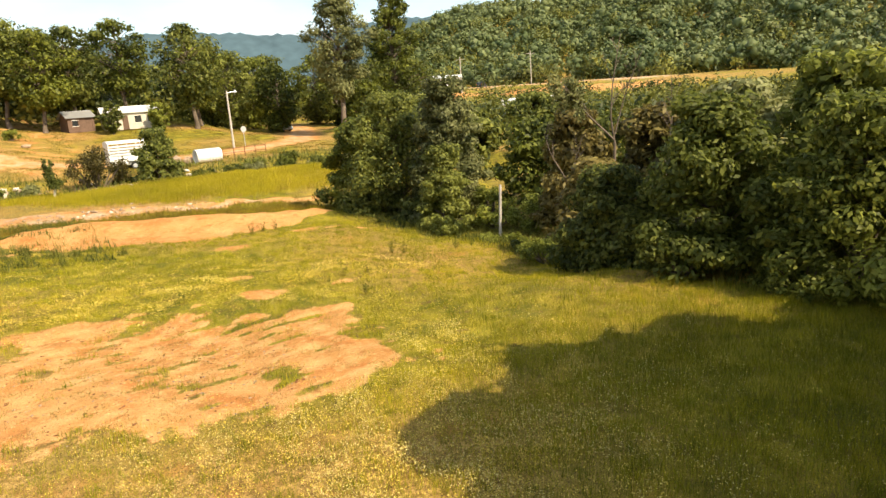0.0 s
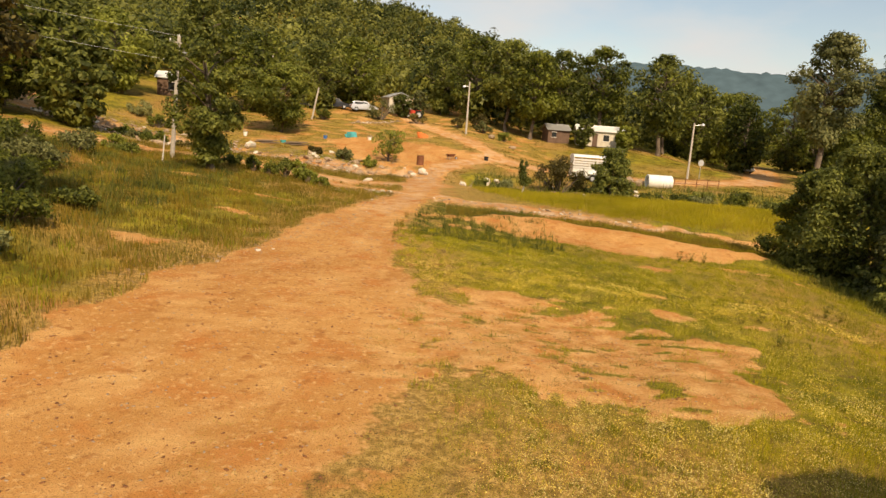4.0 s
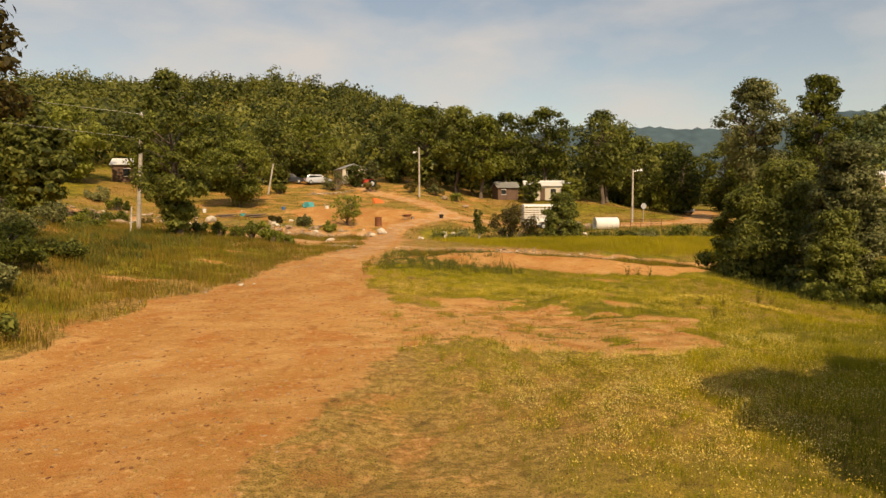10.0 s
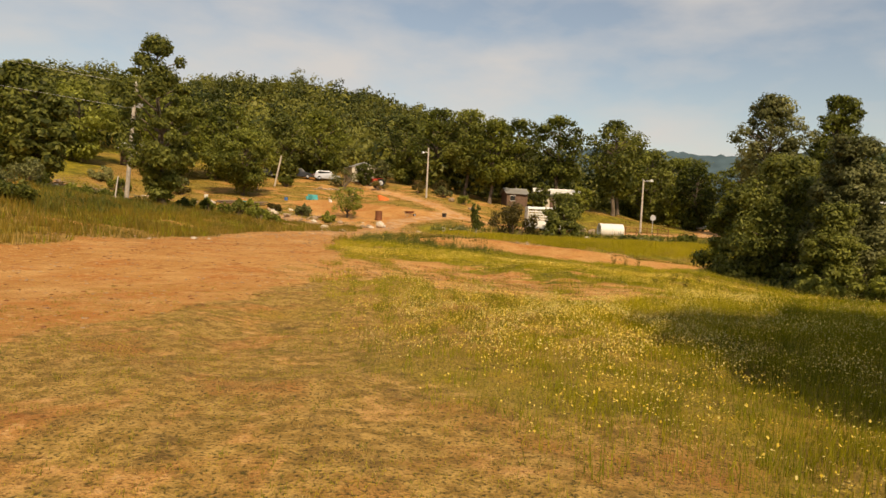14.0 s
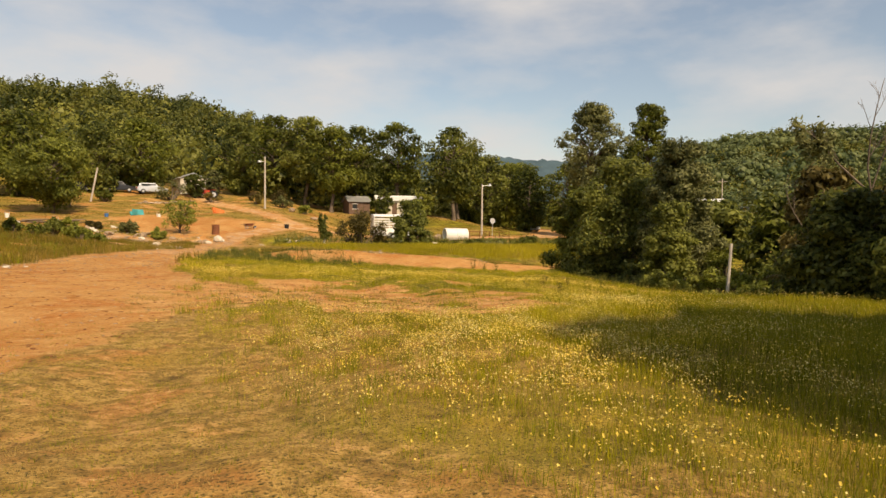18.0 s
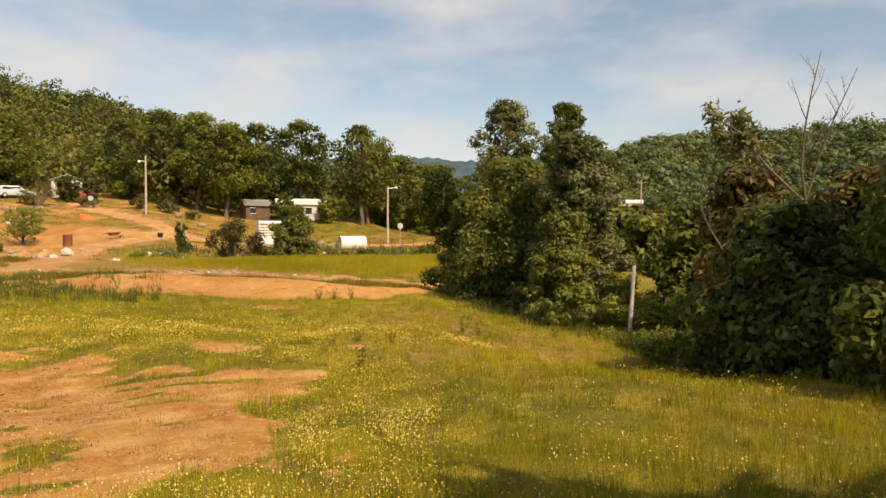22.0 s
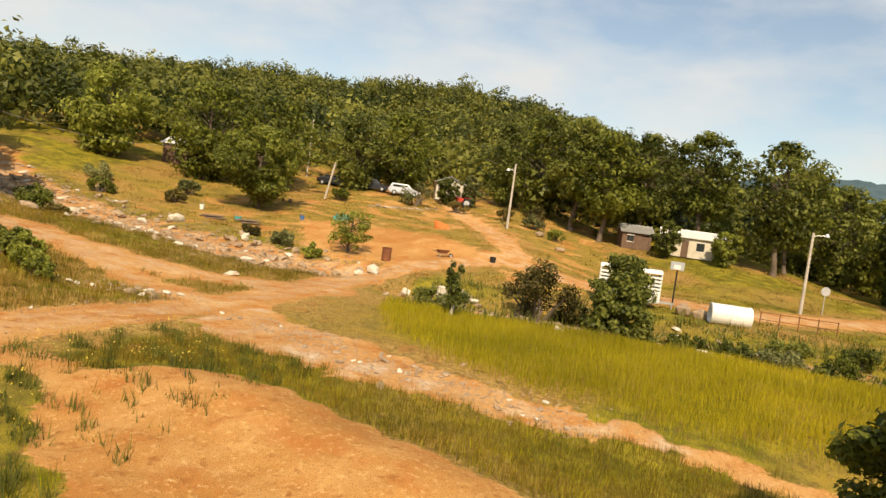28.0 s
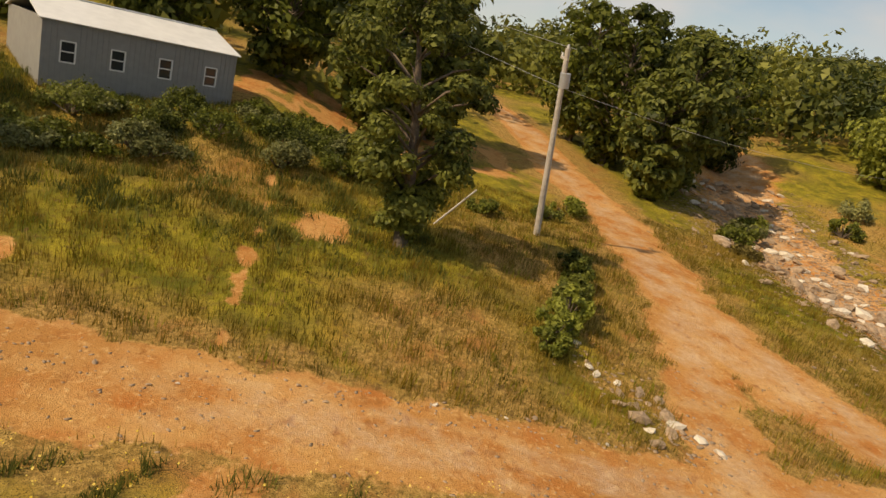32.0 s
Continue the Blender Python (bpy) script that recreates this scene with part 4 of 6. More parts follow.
def metal_shed():
    a, b = Vector((-27.2, 36.3)), Vector((-22.5, 28.9))
    d = (b - a).normalized()
    ln, deep, hi = (b - a).length, 6.5, 3.0
    m = Matrix(((d.x, -d.y, 0, a.x), (d.y, d.x, 0, a.y), (0, 0, 1, gz(-24.5, 32.7) - 0.12), (0, 0, 0, 1)))
    # x along the front, y to the front outside
    s = thing("metal_shed", "grey ribbed metal shed with a white roof", "shed", m)
    side = -1 if (m.to_3x3() @ Vector((0, 1, 0))).x > 0 else 1
    wins = [ln * 0.145, ln * 0.40, ln * 0.645, ln * 0.88]
    bm = bmesh.new()
    xs = sorted({0.0, ln, *[w - 0.3 for w in wins], *[w + 0.3 for w in wins]})
    for x0, x1 in zip(xs, xs[1:]):
        mid = (x0 + x1) / 2
        for z0, z1 in ((0, 1.25), (1.25, 2.15), (2.15, hi)):
            if z0 == 1.25 and any(abs(mid - w) < 0.2 for w in wins):
                continue
            bmesh.ops.create_cube(bm, size=1, matrix=Matrix.Translation((mid, side * 0.06, (z0 + z1) / 2)) @ Matrix.Diagonal((x1 - x0, 0.12, z1 - z0, 1)))
    bmesh.ops.remove_doubles(bm, verts=bm.verts[:], dist=0.001)
    part("front_wall", bm, M_SHED, s)
    for k in range(int(ln / 0.23)):
        x = 0.1 + k * 0.23
        if any(abs(x - w) < 0.36 for w in wins):
            part("rib", box(0.05, 0.03, 1.2, pose(x, -side * 0.012, 0.02)), M_SHED, s)
        else:
            part("rib", box(0.05, 0.03, hi - 0.04, pose(x, -side * 0.012, 0.02)), M_SHED, s)
    part("side_wall", box(0.12, deep, hi, pose(0.06, side * (deep / 2 + 0.12), 0)), M_SHED, s)
    part("side_wall", box(0.12, deep, hi, pose(ln - 0.06, side * (deep / 2 + 0.12), 0)), M_SHED, s)
    part("back_wall", box(ln, 0.12, hi, pose(ln / 2, side * (deep + 0.18), 0)), M_SHED, s)
    rise = 0.9
    tilt = math.degrees(math.atan2(rise, deep / 2))
    for q in (0, 1):
        yy = side * (deep * (0.25 + 0.5 * q) + 0.05)
        part("roof_sheet", box(ln + 0.3, deep / 2 + 0.45, 0.05, pose(ln / 2, yy, hi + rise / 2 - 0.02, side * tilt * (1 if q == 0 else -1), 0, 0)), M_ROOF_WHITE, s, "white metal roof sheet")
    for w in wins:
        win = part("window", box(0.62, 0.10, 0.06, pose(w, side * 0.03, 1.22)), M_WHITE, s, "white-framed sash window")
        part("frame", box(0.06, 0.10, 0.9, pose(w - 0.3, side * 0.03, 1.25)), M_WHITE, win)
        part("frame", box(0.06, 0.10, 0.9, pose(w + 0.3, side * 0.03, 1.25)), M_WHITE, win)
        part("frame", box(0.62, 0.10, 0.06, pose(w, side * 0.03, 2.12)), M_WHITE, win)
        part("rail", box(0.56, 0.08, 0.05, pose(w, side * 0.04, 1.68)), M_WHITE, win)
        part("pane", box(0.56, 0.02, 0.86, pose(w, side * 0.06, 1.26)), M_GLASS, win)


metal_shed()

# ---- houses, vehicles and yard things ----
M_RUST = plain("rusty_steel", (0.25, 0.10, 0.05), 0.85, 0.2, grain=8, vary=0.45, bump=0.3)
M_RED = plain("red_paint", (0.55, 0.06, 0.03), 0.5, grain=6, vary=0.25)
M_ORANGE = plain("orange_plastic", (0.75, 0.20, 0.05), 0.6, grain=6, vary=0.25)
M_TEAL = plain("teal_paint", (0.06, 0.38, 0.40), 0.6, grain=6, vary=0.25)
M_SILVER = plain("silver_car_paint", (0.62, 0.63, 0.65), 0.3, 0.5, grain=3, vary=0.08, bump=0.0, spec=0.6)
M_DARKCAR = plain("dark_car_paint", (0.03, 0.033, 0.04), 0.3, 0.2, grain=3, vary=0.1, bump=0.0, spec=0.6)
M_BEIGE = plain("beige_siding", (0.62, 0.56, 0.46), 0.7, grain=4, vary=0.2)
M_BROWN = plain("brown_boards", (0.16, 0.10, 0.07), 0.85, grain=5, vary=0.3)
M_ROCK = plain("tan_limestone", (0.40, 0.29, 0.19), 0.95, grain=3.5, vary=0.45, bump=0.6)
M_ROCK_WHITE = plain("white_limestone", (0.66, 0.59, 0.48), 0.9, grain=3.5, vary=0.25, bump=0.5)
M_CLOD = plain("red_earth_clod", (0.24, 0.10, 0.04), 0.95, grain=20, vary=0.4, bump=0.5)
M_SIGN = plain("sign_back_metal", (0.52, 0.53, 0.54), 0.5, 0.5, grain=8, vary=0.12, bump=0.03)


def rot(x, y, z, deg=0.0):
    return pose(x, y, z, 0, 0, deg)


def on_ground(x, y, deg=0.0, sink=0.03):
    return pose(x, y, gz(x, y) - sink, 0, 0, deg)


def wheel(parent, x, y, r, w=0.2):
    bm = bmesh.new()
    bmesh.ops.create_cone(bm, cap_ends=True, segments=18, radius1=r, radius2=r, depth=w, matrix=Matrix.Translation((x, y, r)) @ Matrix.Rotation(math.pi / 2, 4, "X"))
    bmesh.ops.bevel(bm, geom=[e for e in bm.edges if e.calc_face_angle(0) > 1], offset=0.03, segments=1, affect="EDGES")
    t = part("wheel", bm, M_BLACK, parent, "black tyre")
    bm = bmesh.new()
    bmesh.ops.create_cone(bm, cap_ends=True, segments=14, radius1=r * 0.58, radius2=r * 0.58, depth=w + 0.03, matrix=Matrix.Translation((x, y, r)) @ Matrix.Rotation(math.pi / 2, 4, "X"))
    part("rim", bm, M_STEEL, t)


def stock_trailer():
    ln, wd, hi, fl = 4.4, 2.0, 2.0, 0.6
    t = thing("stock_trailer", "white slatted livestock trailer parked behind the creek", "trailer", on_ground(15.9, 77.6, 2))
    part("floor", box(ln, wd, 0.14, rot(0, 0, fl - 0.14), 0.02), M_STEEL, t)
    for s in (-1, 1):
        part("lower_panel", box(ln, 0.05, 0.75, rot(0, s * (wd / 2 - 0.03), fl)), M_WHITE, t, "white lower side panel")
        for k in range(4):
            part("slat", box(ln, 0.05, 0.15, rot(0, s * (wd / 2 - 0.03), fl + 0.84 + k * 0.27)), M_WHITE, t)
        for k in range(6):
            part("upright", box(0.07, 0.06, hi, rot(-ln / 2 + 0.05 + k * (ln - 0.1) / 5, s * (wd / 2 - 0.085), fl)), M_WHITE, t)
        part("fender", box(1.75, 0.3, 0.1, rot(0.4, s * (wd / 2 + 0.14), 0.82), 0.04), M_WHITE, t)
        for dx in (0.0, 0.8):
            wheel(t, dx, s * (wd / 2 + 0.12), 0.36, 0.2)
    part("end_gate", box(0.06, wd - 0.1, hi, rot(-ln / 2 + 0.03, 0, fl)), M_WHITE, t)
    part("nose_panel", box(0.06, wd - 0.1, hi, rot(ln / 2 - 0.03, 0, fl)), M_WHITE, t)
    bm = bmesh.new()
    ring = 10
    prof = [(math.cos(math.pi * k / ring) * wd / 2, math.sin(math.pi * k / ring) * 0.28) for k in range(ring + 1)]
    rows = [[bm.verts.new((x, y, fl + hi + z)) for y, z in prof] for x in (-ln / 2, ln / 2)]
    for k in range(ring):
        bm.faces.new((rows[0][k], rows[0][k + 1], rows[1][k + 1], rows[1][k]))
    for r in rows:
        bm.faces.new(r)
    part("roof", bm, M_WHITE, t, "white rounded roof")
    part("hitch", box(1.2, 0.14, 0.14, rot(ln / 2 + 0.55, 0, fl - 0.12)), M_STEEL, t)
    part("jack", cylinder(0.05, 0.05, 0.6, 8, rot(ln / 2 + 1.0, 0, 0.0)), M_STEEL, t)


stock_trailer()


def culvert():
    """A short white pipe section lying on its side, hollow."""
    t = thing("culvert_pipe", "white culvert pipe section lying on its side", "pipe", on_ground(22.6, 74.6, 4))
    bm = bmesh.new()
    n = 24
    rings = []
    for x, r in ((-1.3, 0.72), (1.3, 0.72), (1.3, 0.64), (-1.3, 0.64)):
        rings.append([bm.verts.new((x, r * math.cos(6.2832 * k / n), 0.72 + r * math.sin(6.2832 * k / n))) for k in range(n)])
    for a, b in ((0, 1), (1, 2), (2, 3), (3, 0)):
        for k in range(n):
            bm.faces.new((rings[a][k], rings[a][(k + 1) % n], rings[b][(k + 1) % n], rings[b][k]))
    part("pipe_wall", bm, M_WHITE, t)
    for x in (-1.2, 0, 1.2):
        bm = bmesh.new()
        rr = [[bm.verts.new((x + dx, r * math.cos(6.2832 * k / n), 0.72 + r * math.sin(6.2832 * k / n))) for k in range(n)] for dx, r in ((-0.05, 0.721), (-0.04, 0.75), (0.04, 0.75), (0.05, 0.721))]
        for a in range(3):
            for k in range(n):
                bm.faces.new((rr[a][k], rr[a][(k + 1) % n], rr[a + 1][(k + 1) % n], rr[a + 1][k]))
        part("rib", bm, M_WHITE, t)


culvert()


def rock_mesh(seed, size, flat=0.65):
    rs = random.Random(seed)
    bm = bmesh.new()
    bmesh.ops.create_icosphere(bm, subdivisions=1, radius=size)
    sx, sy = rs.uniform(0.8, 1.5), rs.uniform(0.7, 1.1)
    for v in bm.verts:
        k = rs.uniform(0.72, 1.12)
        v.co = Vector((v.co.x * sx * k, v.co.y * sy * k, v.co.z * flat * k))
    return bm


ROCKS = []
for k in range(8):
    bm = rock_mesh(300 + k, 1.0, 0.3 + 0.045 * k)
    me = bpy.data.meshes.new("stone")
    bm.to_mesh(me)
    bm.free()
    me.materials.append(M_ROCK if k % 8 not in (3, 6) else M_ROCK_WHITE)
    ROCKS.append(me)


def rocks_along(name, label, pts, spread, count, small, sizes, seed):
    """A bank of loose stones: the larger as single pieces, the small ones as rubble."""
    rs = np.random.RandomState(seed)
    run = [0]
    for (ax, ay), (bx, by) in zip(pts, pts[1:]):
        run.append(run[-1] + math.hypot(bx - ax, by - ay))
    root = thing(name, label, "rock bank", pose(*pts[0], gz(*pts[0])))
    inv = Matrix.Translation(root.location).inverted()

    def place():
        d = rs.rand() * run[-1]
        x, y = np.interp(d, run, [p[0] for p in pts]), np.interp(d, run, [p[1] for p in pts])
        return x + rs.normal() * spread * 0.5, y + rs.normal() * spread * 0.5

    for k in range(count):
        x, y = place()
        s = rs.uniform(*sizes) * (1.6 if rs.rand() < 0.08 else 1)
        ob = new("stone", ROCKS[rs.randint(8)])
        ob.parent = root
        ob.matrix_local = inv @ pose(x, y, gz(x, y) + s * 0.15, rs.uniform(-25, 25), rs.uniform(-25, 25), rs.uniform(0, 360)) @ Matrix.Scale(s, 4)
    vs, fs, n = [], [], 0
    base = np.array([v.co[:] for v in ROCKS[0].vertices])
    bf = np.array([p.vertices[:] for p in ROCKS[0].polygons])
    spots = np.array([place() for k in range(small)])
    lift = height(spots[:, 0], spots[:, 1]) - root.location.z
    for (x, y), z in zip(spots, lift):
        s = rs.uniform(0.05, sizes[0] * 1.1)
        a = rs.uniform(0, 6.28)
        r = np.array([[math.cos(a), -math.sin(a), 0], [math.sin(a), math.cos(a), 0], [0, 0, 1]])
        vs.append(base @ r * (s, s, s * 0.6) + (x - pts[0][0], y - pts[0][1], z + s * 0.1))
        fs.append(bf + n)
        n += len(base)
    me = mesh_np("rubble", np.concatenate(vs), np.concatenate(fs), M_ROCK)
    tagged(part_mesh("rubble", me, root), kind="stuff")


rocks_along("creek_stones", "tumbled pale stones along the creek bank", [(3.2, 66.2), (6.5, 66.8), (11, 65.2), (16, 65.0), (22, 66.0), (31, 63)], 2.8, 220, 3000, (0.14, 0.42), 71)
rocks_along("gully_stones", "broken slabs and stones washed down the gully", GULLY[:-1], 6.2, 300, 9500, (0.15, 0.52), 72)
rocks_along("track_stones", "flat pale stones scattered on the side track", [(0.5, 50.5), (4.5, 48.2), (8.5, 46.9), (14, 46.7)], 1.7, 50, 700, (0.07, 0.19), 73)
rocks_along("roadside_stones", "small stones at the road junction", [(-8.5, 50.2), (-6, 50.8), (-3.5, 51.5)], 1.2, 24, 160, (0.10, 0.28), 74)
rocks_along("verge_stones", "loose gravel and stones along the road verge", [(-7.9, 20), (-5.8, 28), (-4.3, 36), (-4.0, 43), (-3.6, 50)], 0.7, 20, 160, (0.05, 0.11), 75)


def boulder(x, y, s, mat_white, label):
    bm = rock_mesh(int(x * 7 + y * 3) % 997, s, 0.7)
    bmesh.ops.bevel(bm, geom=bm.edges[:], offset=s * 0.05, segments=1, affect="EDGES")
    me = bpy.data.meshes.new("boulder")
    bm.to_mesh(me)
    bm.free()
    me.materials.append(M_ROCK_WHITE if mat_white else M_ROCK)
    ob = tagged(new("boulder", me), label, "boulder", "boulders beside the roads")
    ob.matrix_world = pose(x, y, gz(x, y) + s * 0.35, 0, 0, x * 40)


for x, y, s, w in ((-2.4, 72.8, 0.7, 1), (-3.3, 72.4, 0.35, 1), (-2.0, 72.2, 0.3, 1), (4.2, 66.8, 0.45, 1), (19.7, 75.4, 0.85, 0), (20.9, 75.6, 0.7, 0), (-21, 75.2, 0.7, 1), (6.2, 104.5, 0.7, 0), (9.0, 100, 0.5, 0)):
    boulder(x, y, s, w, "pale limestone boulder beside the dirt road" if w else "tan rounded boulder in the yard")


def street_sign():
    t = thing("traffic_sign", "octagonal road sign seen from behind", "road sign", on_ground(33.4, 92.8, 8))
    part("post", box(0.06, 0.05, 2.25), M_STEEL, t)
    bm = bmesh.new()
    bmesh.ops.create_cone(bm, cap_ends=True, segments=8, radius1=0.42, radius2=0.42, depth=0.02, matrix=Matrix.Translation((0, -0.045, 2.2)) @ Matrix.Rotation(math.pi / 2, 4, "X") @ Matrix.Rotation(math.pi / 8, 4, "Z"))
    part("plate", bm, M_SIGN, t, "bare grey metal back")


street_sign()


def basketball_hoop():
    t = thing("basketball_hoop", "basketball hoop on a dark pole in the yard", "basketball hoop", on_ground(19.4, 80.4, -12))
    part("pole", cylinder(0.06, 0.06, 3.2, 10), M_BLACK, t)
    part("backboard", box(1.0, 0.05, 0.65, rot(0, -0.25, 2.8), 0.01), M_SIGN, t, "pale grey backboard")
    part("marking", box(0.5, 0.012, 0.36, rot(0, -0.283, 2.85)), M_WHITE, t)
    part("arm", box(0.08, 0.25, 0.1, rot(0, -0.12, 3.05)), M_BLACK, t)
    bm = bmesh.new()
    n = 18
    for k in range(n):
        a, b = 6.2832 * k / n, 6.2832 * (k + 1) / n
        v, f = tube([(0.23 * math.cos(a), -0.53 + 0.23 * math.sin(a), 2.85), (0.23 * math.cos(b), -0.53 + 0.23 * math.sin(b), 2.85)], [0.012, 0.012], 5)
        vv = [bm.verts.new(p) for p in v]
        for q in f:
            bm.faces.new([vv[i] for i in q])
    part("rim", bm, M_ORANGE, t)


basketball_hoop()


def pipe_fence():
    t = thing("pipe_fence", "low rusty pipe fence by the lane", "fence", on_ground(25.0, 77.0, 8))
    for k in range(5):
        part("post", cylinder(0.04, 0.04, 1.1, 8, rot(k * 1.3, 0, -0.05)), M_RUST, t)
    for z in (0.45, 0.95):
        part("rail", box(5.3, 0.05, 0.05, rot(2.6, 0, z)), M_RUST, t)


pipe_fence()


def car(name, label, x, y, deg, mat, suv=True):
    ln, wd = 4.6, 1.8
    c = thing(name, label, "car", on_ground(x, y, deg))
    hi = 1.62 if suv else 1.42
    prof = [(-2.3, 0.42), (-2.28, 0.85), (-2.05, 1.0 if not suv else 1.05), (-1.9, hi - 0.12 if suv else 1.02), (-1.55, hi) if suv else (-0.95, hi), (0.35, hi), (1.05, 1.02), (2.0, 0.88), (2.28, 0.68), (2.3, 0.36), (1.9, 0.28), (-1.9, 0.28)]
    bm = bmesh.new()
    sides = [[bm.verts.new((px, s * wd / 2 * (0.84 if pz > 1.2 else 1.0), pz)) for px, pz in prof] for s in (-1, 1)]
    n = len(prof)
    for k in range(n):
        bm.faces.new((sides[0][k], sides[0][(k + 1) % n], sides[1][(k + 1) % n], sides[1][k]))
    for s in sides:
        bm.faces.new(s)
    bmesh.ops.bevel(bm, geom=bm.edges[:], offset=0.05, segments=2, affect="EDGES")
    part("body", bm, mat, c)
    for s in (-1, 1):
        part("side_window", box(2.1 if suv else 1.6, 0.03, 0.34, rot(-0.6 if suv else -0.35, s * (wd / 2 * 0.9 + 0.012), 1.12)), M_GLASS, c)
        for dx in (-1.4, 1.4):
            wheel(c, dx, s * (wd / 2 - 0.08), 0.34, 0.22)
        part("headlight", box(0.06, 0.36, 0.14, rot(2.27, s * 0.62, 0.66), 0.02), M_WHITE, c)
        part("taillight", box(0.06, 0.22, 0.2, rot(-2.29, s * 0.72, 0.78), 0.02), M_RED, c)
    part("windscreen", box(0.9, wd * 0.8, 0.03, pose(0.73, 0, 1.30, 0, 39, 0)), M_GLASS, c)
    part("rear_window", box(0.45, wd * 0.78, 0.03, pose(-1.99, 0, 1.28, 0, -75 if suv else -35, 0)), M_GLASS, c)
    part("bumper", box(0.12, wd * 0.96, 0.18, rot(2.28, 0, 0.36), 0.03), mat, c)


car("silver_car", "silver station car on the lane by the houses", 47.5, 113.5, 284, M_SILVER)
car("parked_car", "dark car parked under the trees", -19.5, 117, 10, M_DARKCAR)
car("parked_car", "dark car parked under the trees", -25.0, 115.5, 5, M_DARKCAR, False)
car("parked_car", "silver car parked in the shade of the yard", -14.8, 116.8, 20, M_SILVER)
car("white_car", "white car parked beside the far lane", 60.5, 104, 160, M_WHITE)
car("white_car", "white car parked on the far lot", 122, 172, 40, M_WHITE)
car("white_car", "white car parked on the far lot", 128, 167, 60, M_WHITE, False)
car("parked_car", "dark car parked on the far lot", 134, 163, 30, M_DARKCAR)


def cottage(name, label, x, y, deg, ln, wd, hi, rise, wall, roof, openings):
    """A small house: four walls with openings cut right through the front, gables, two roof slopes."""
    h = thing(name, label, "house", on_ground(x, y, deg, 0.15))
    bm = bmesh.new()
    xs = sorted({-ln / 2, ln / 2, *[a for a, b, _, _ in openings], *[b for a, b, _, _ in openings]})
    zs = sorted({0, hi, *[a for _, _, a, b in openings], *[b for _, _, a, b in openings]})
    for x0, x1 in zip(xs, xs[1:]):
        for z0, z1 in zip(zs, zs[1:]):
            mx, mz = (x0 + x1) / 2, (z0 + z1) / 2
            if not any(a < mx < b and c < mz < d for a, b, c, d in openings):
                bmesh.ops.create_cube(bm, size=1, matrix=Matrix.Translation((mx, -wd / 2 + 0.08, mz)) @ Matrix.Diagonal((x1 - x0, 0.16, z1 - z0, 1)))
    bmesh.ops.remove_doubles(bm, verts=bm.verts[:], dist=0.001)
    part("front_wall", bm, wall, h)
    part("back_wall", box(ln, 0.16, hi, rot(0, wd / 2 - 0.08, 0)), wall, h)
    for s in (-1, 1):
        bm = bmesh.new()
        out = [(-wd / 2 + 0.16, 0), (wd / 2 - 0.16, 0), (wd / 2 - 0.16, hi), (0, hi + rise - 0.05), (-wd / 2 + 0.16, hi)]
        a = [bm.verts.new((s * ln / 2, py, pz)) for py, pz in out]
        b = [bm.verts.new((s * (ln / 2 - 0.16), py, pz)) for py, pz in out]
        bm.faces.new(a)
        bm.faces.new(b)
        for k in range(5):
            bm.faces.new((a[k], a[(k + 1) % 5], b[(k + 1) % 5], b[k]))
        part("gable_wall", bm, wall, h)
        tilt = math.degrees(math.atan2(rise, wd / 2))
        part("roof_slope", box(ln + 0.6, math.hypot(wd / 2, rise) + 0.4, 0.07, pose(0, s * (wd / 4 + 0.1), hi + rise / 2 - 0.02, -s * tilt, 0, 0)), roof, h)
    for a, b, c, d in openings:
        if c > 0.2:
            w = part("window", box(b - a, 0.03, d - c, rot((a + b) / 2, -wd / 2 + 0.09, c)), M_GLASS, h)
            part("frame", box(b - a + 0.12, 0.06, 0.07, rot((a + b) / 2, -wd / 2 - 0.03, c - 0.05)), M_WHITE, w)
            part("frame", box(b - a + 0.12, 0.06, 0.07, rot((a + b) / 2, -wd / 2 - 0.03, d - 0.02)), M_WHITE, w)
        else:
            part("door", box(b - a, 0.05, d - c, rot((a + b) / 2, -wd / 2 + 0.1, c)), M_BROWN, h)
    return h


cottage("mobile_home", "long pale mobile home with a white roof", 24.0, 113.0, -4, 7.6, 4.2, 2.4, 0.8, M_BEIGE, M_ROOF_WHITE, [(-3.3, -2.4, 0.9, 1.9), (-1.4, -0.6, 0.0, 2.0), (0.3, 1.2, 0.9, 1.9), (2.1, 3.0, 0.9, 1.9)])
cottage("white_house", "small white gabled house at the end of the lane", -10.0, 123.0, 108, 7, 4.0, 2.6, 0.8, M_BEIGE, M_SIGN, [(-2.4, -1.5, 0.9, 2.0), (1.2, 2.1, 0.0, 2.05)])
cottage("wooden_cabin", "low dark cabin among the trees", 17.0, 113.8, 12, 3.6, 3.0, 2.1, 0.8, M_BROWN, M_SHED, [(-1.2, -0.4, 0.9, 1.7), (0.6, 1.5, 0, 1.9)])
cottage("hill_house", "house with a pale roof half hidden in the woods", -39, 104, 14, 8, 5, 2.6, 0.9, M_BROWN, M_ROOF_WHITE, [(-2.5, -1.5, 0.9, 2.0), (1, 2, 0, 2.05)])
cottage("far_store", "white building beyond the far road", 133, 182, -38, 13, 8, 3.4, 1.0, M_WHITE, M_ROOF_WHITE, [(-6, -3, 0.8, 2.6), (-1, 1, 0, 2.6), (3, 6, 0.8, 2.6)])
cottage("far_store", "low pale building behind the trees", 78, 84, -40, 9, 7, 3.2, 0.8, M_BEIGE, M_ROOF_WHITE, [(-3, -1.5, 0.8, 2.2), (1, 2, 0, 2.2)])


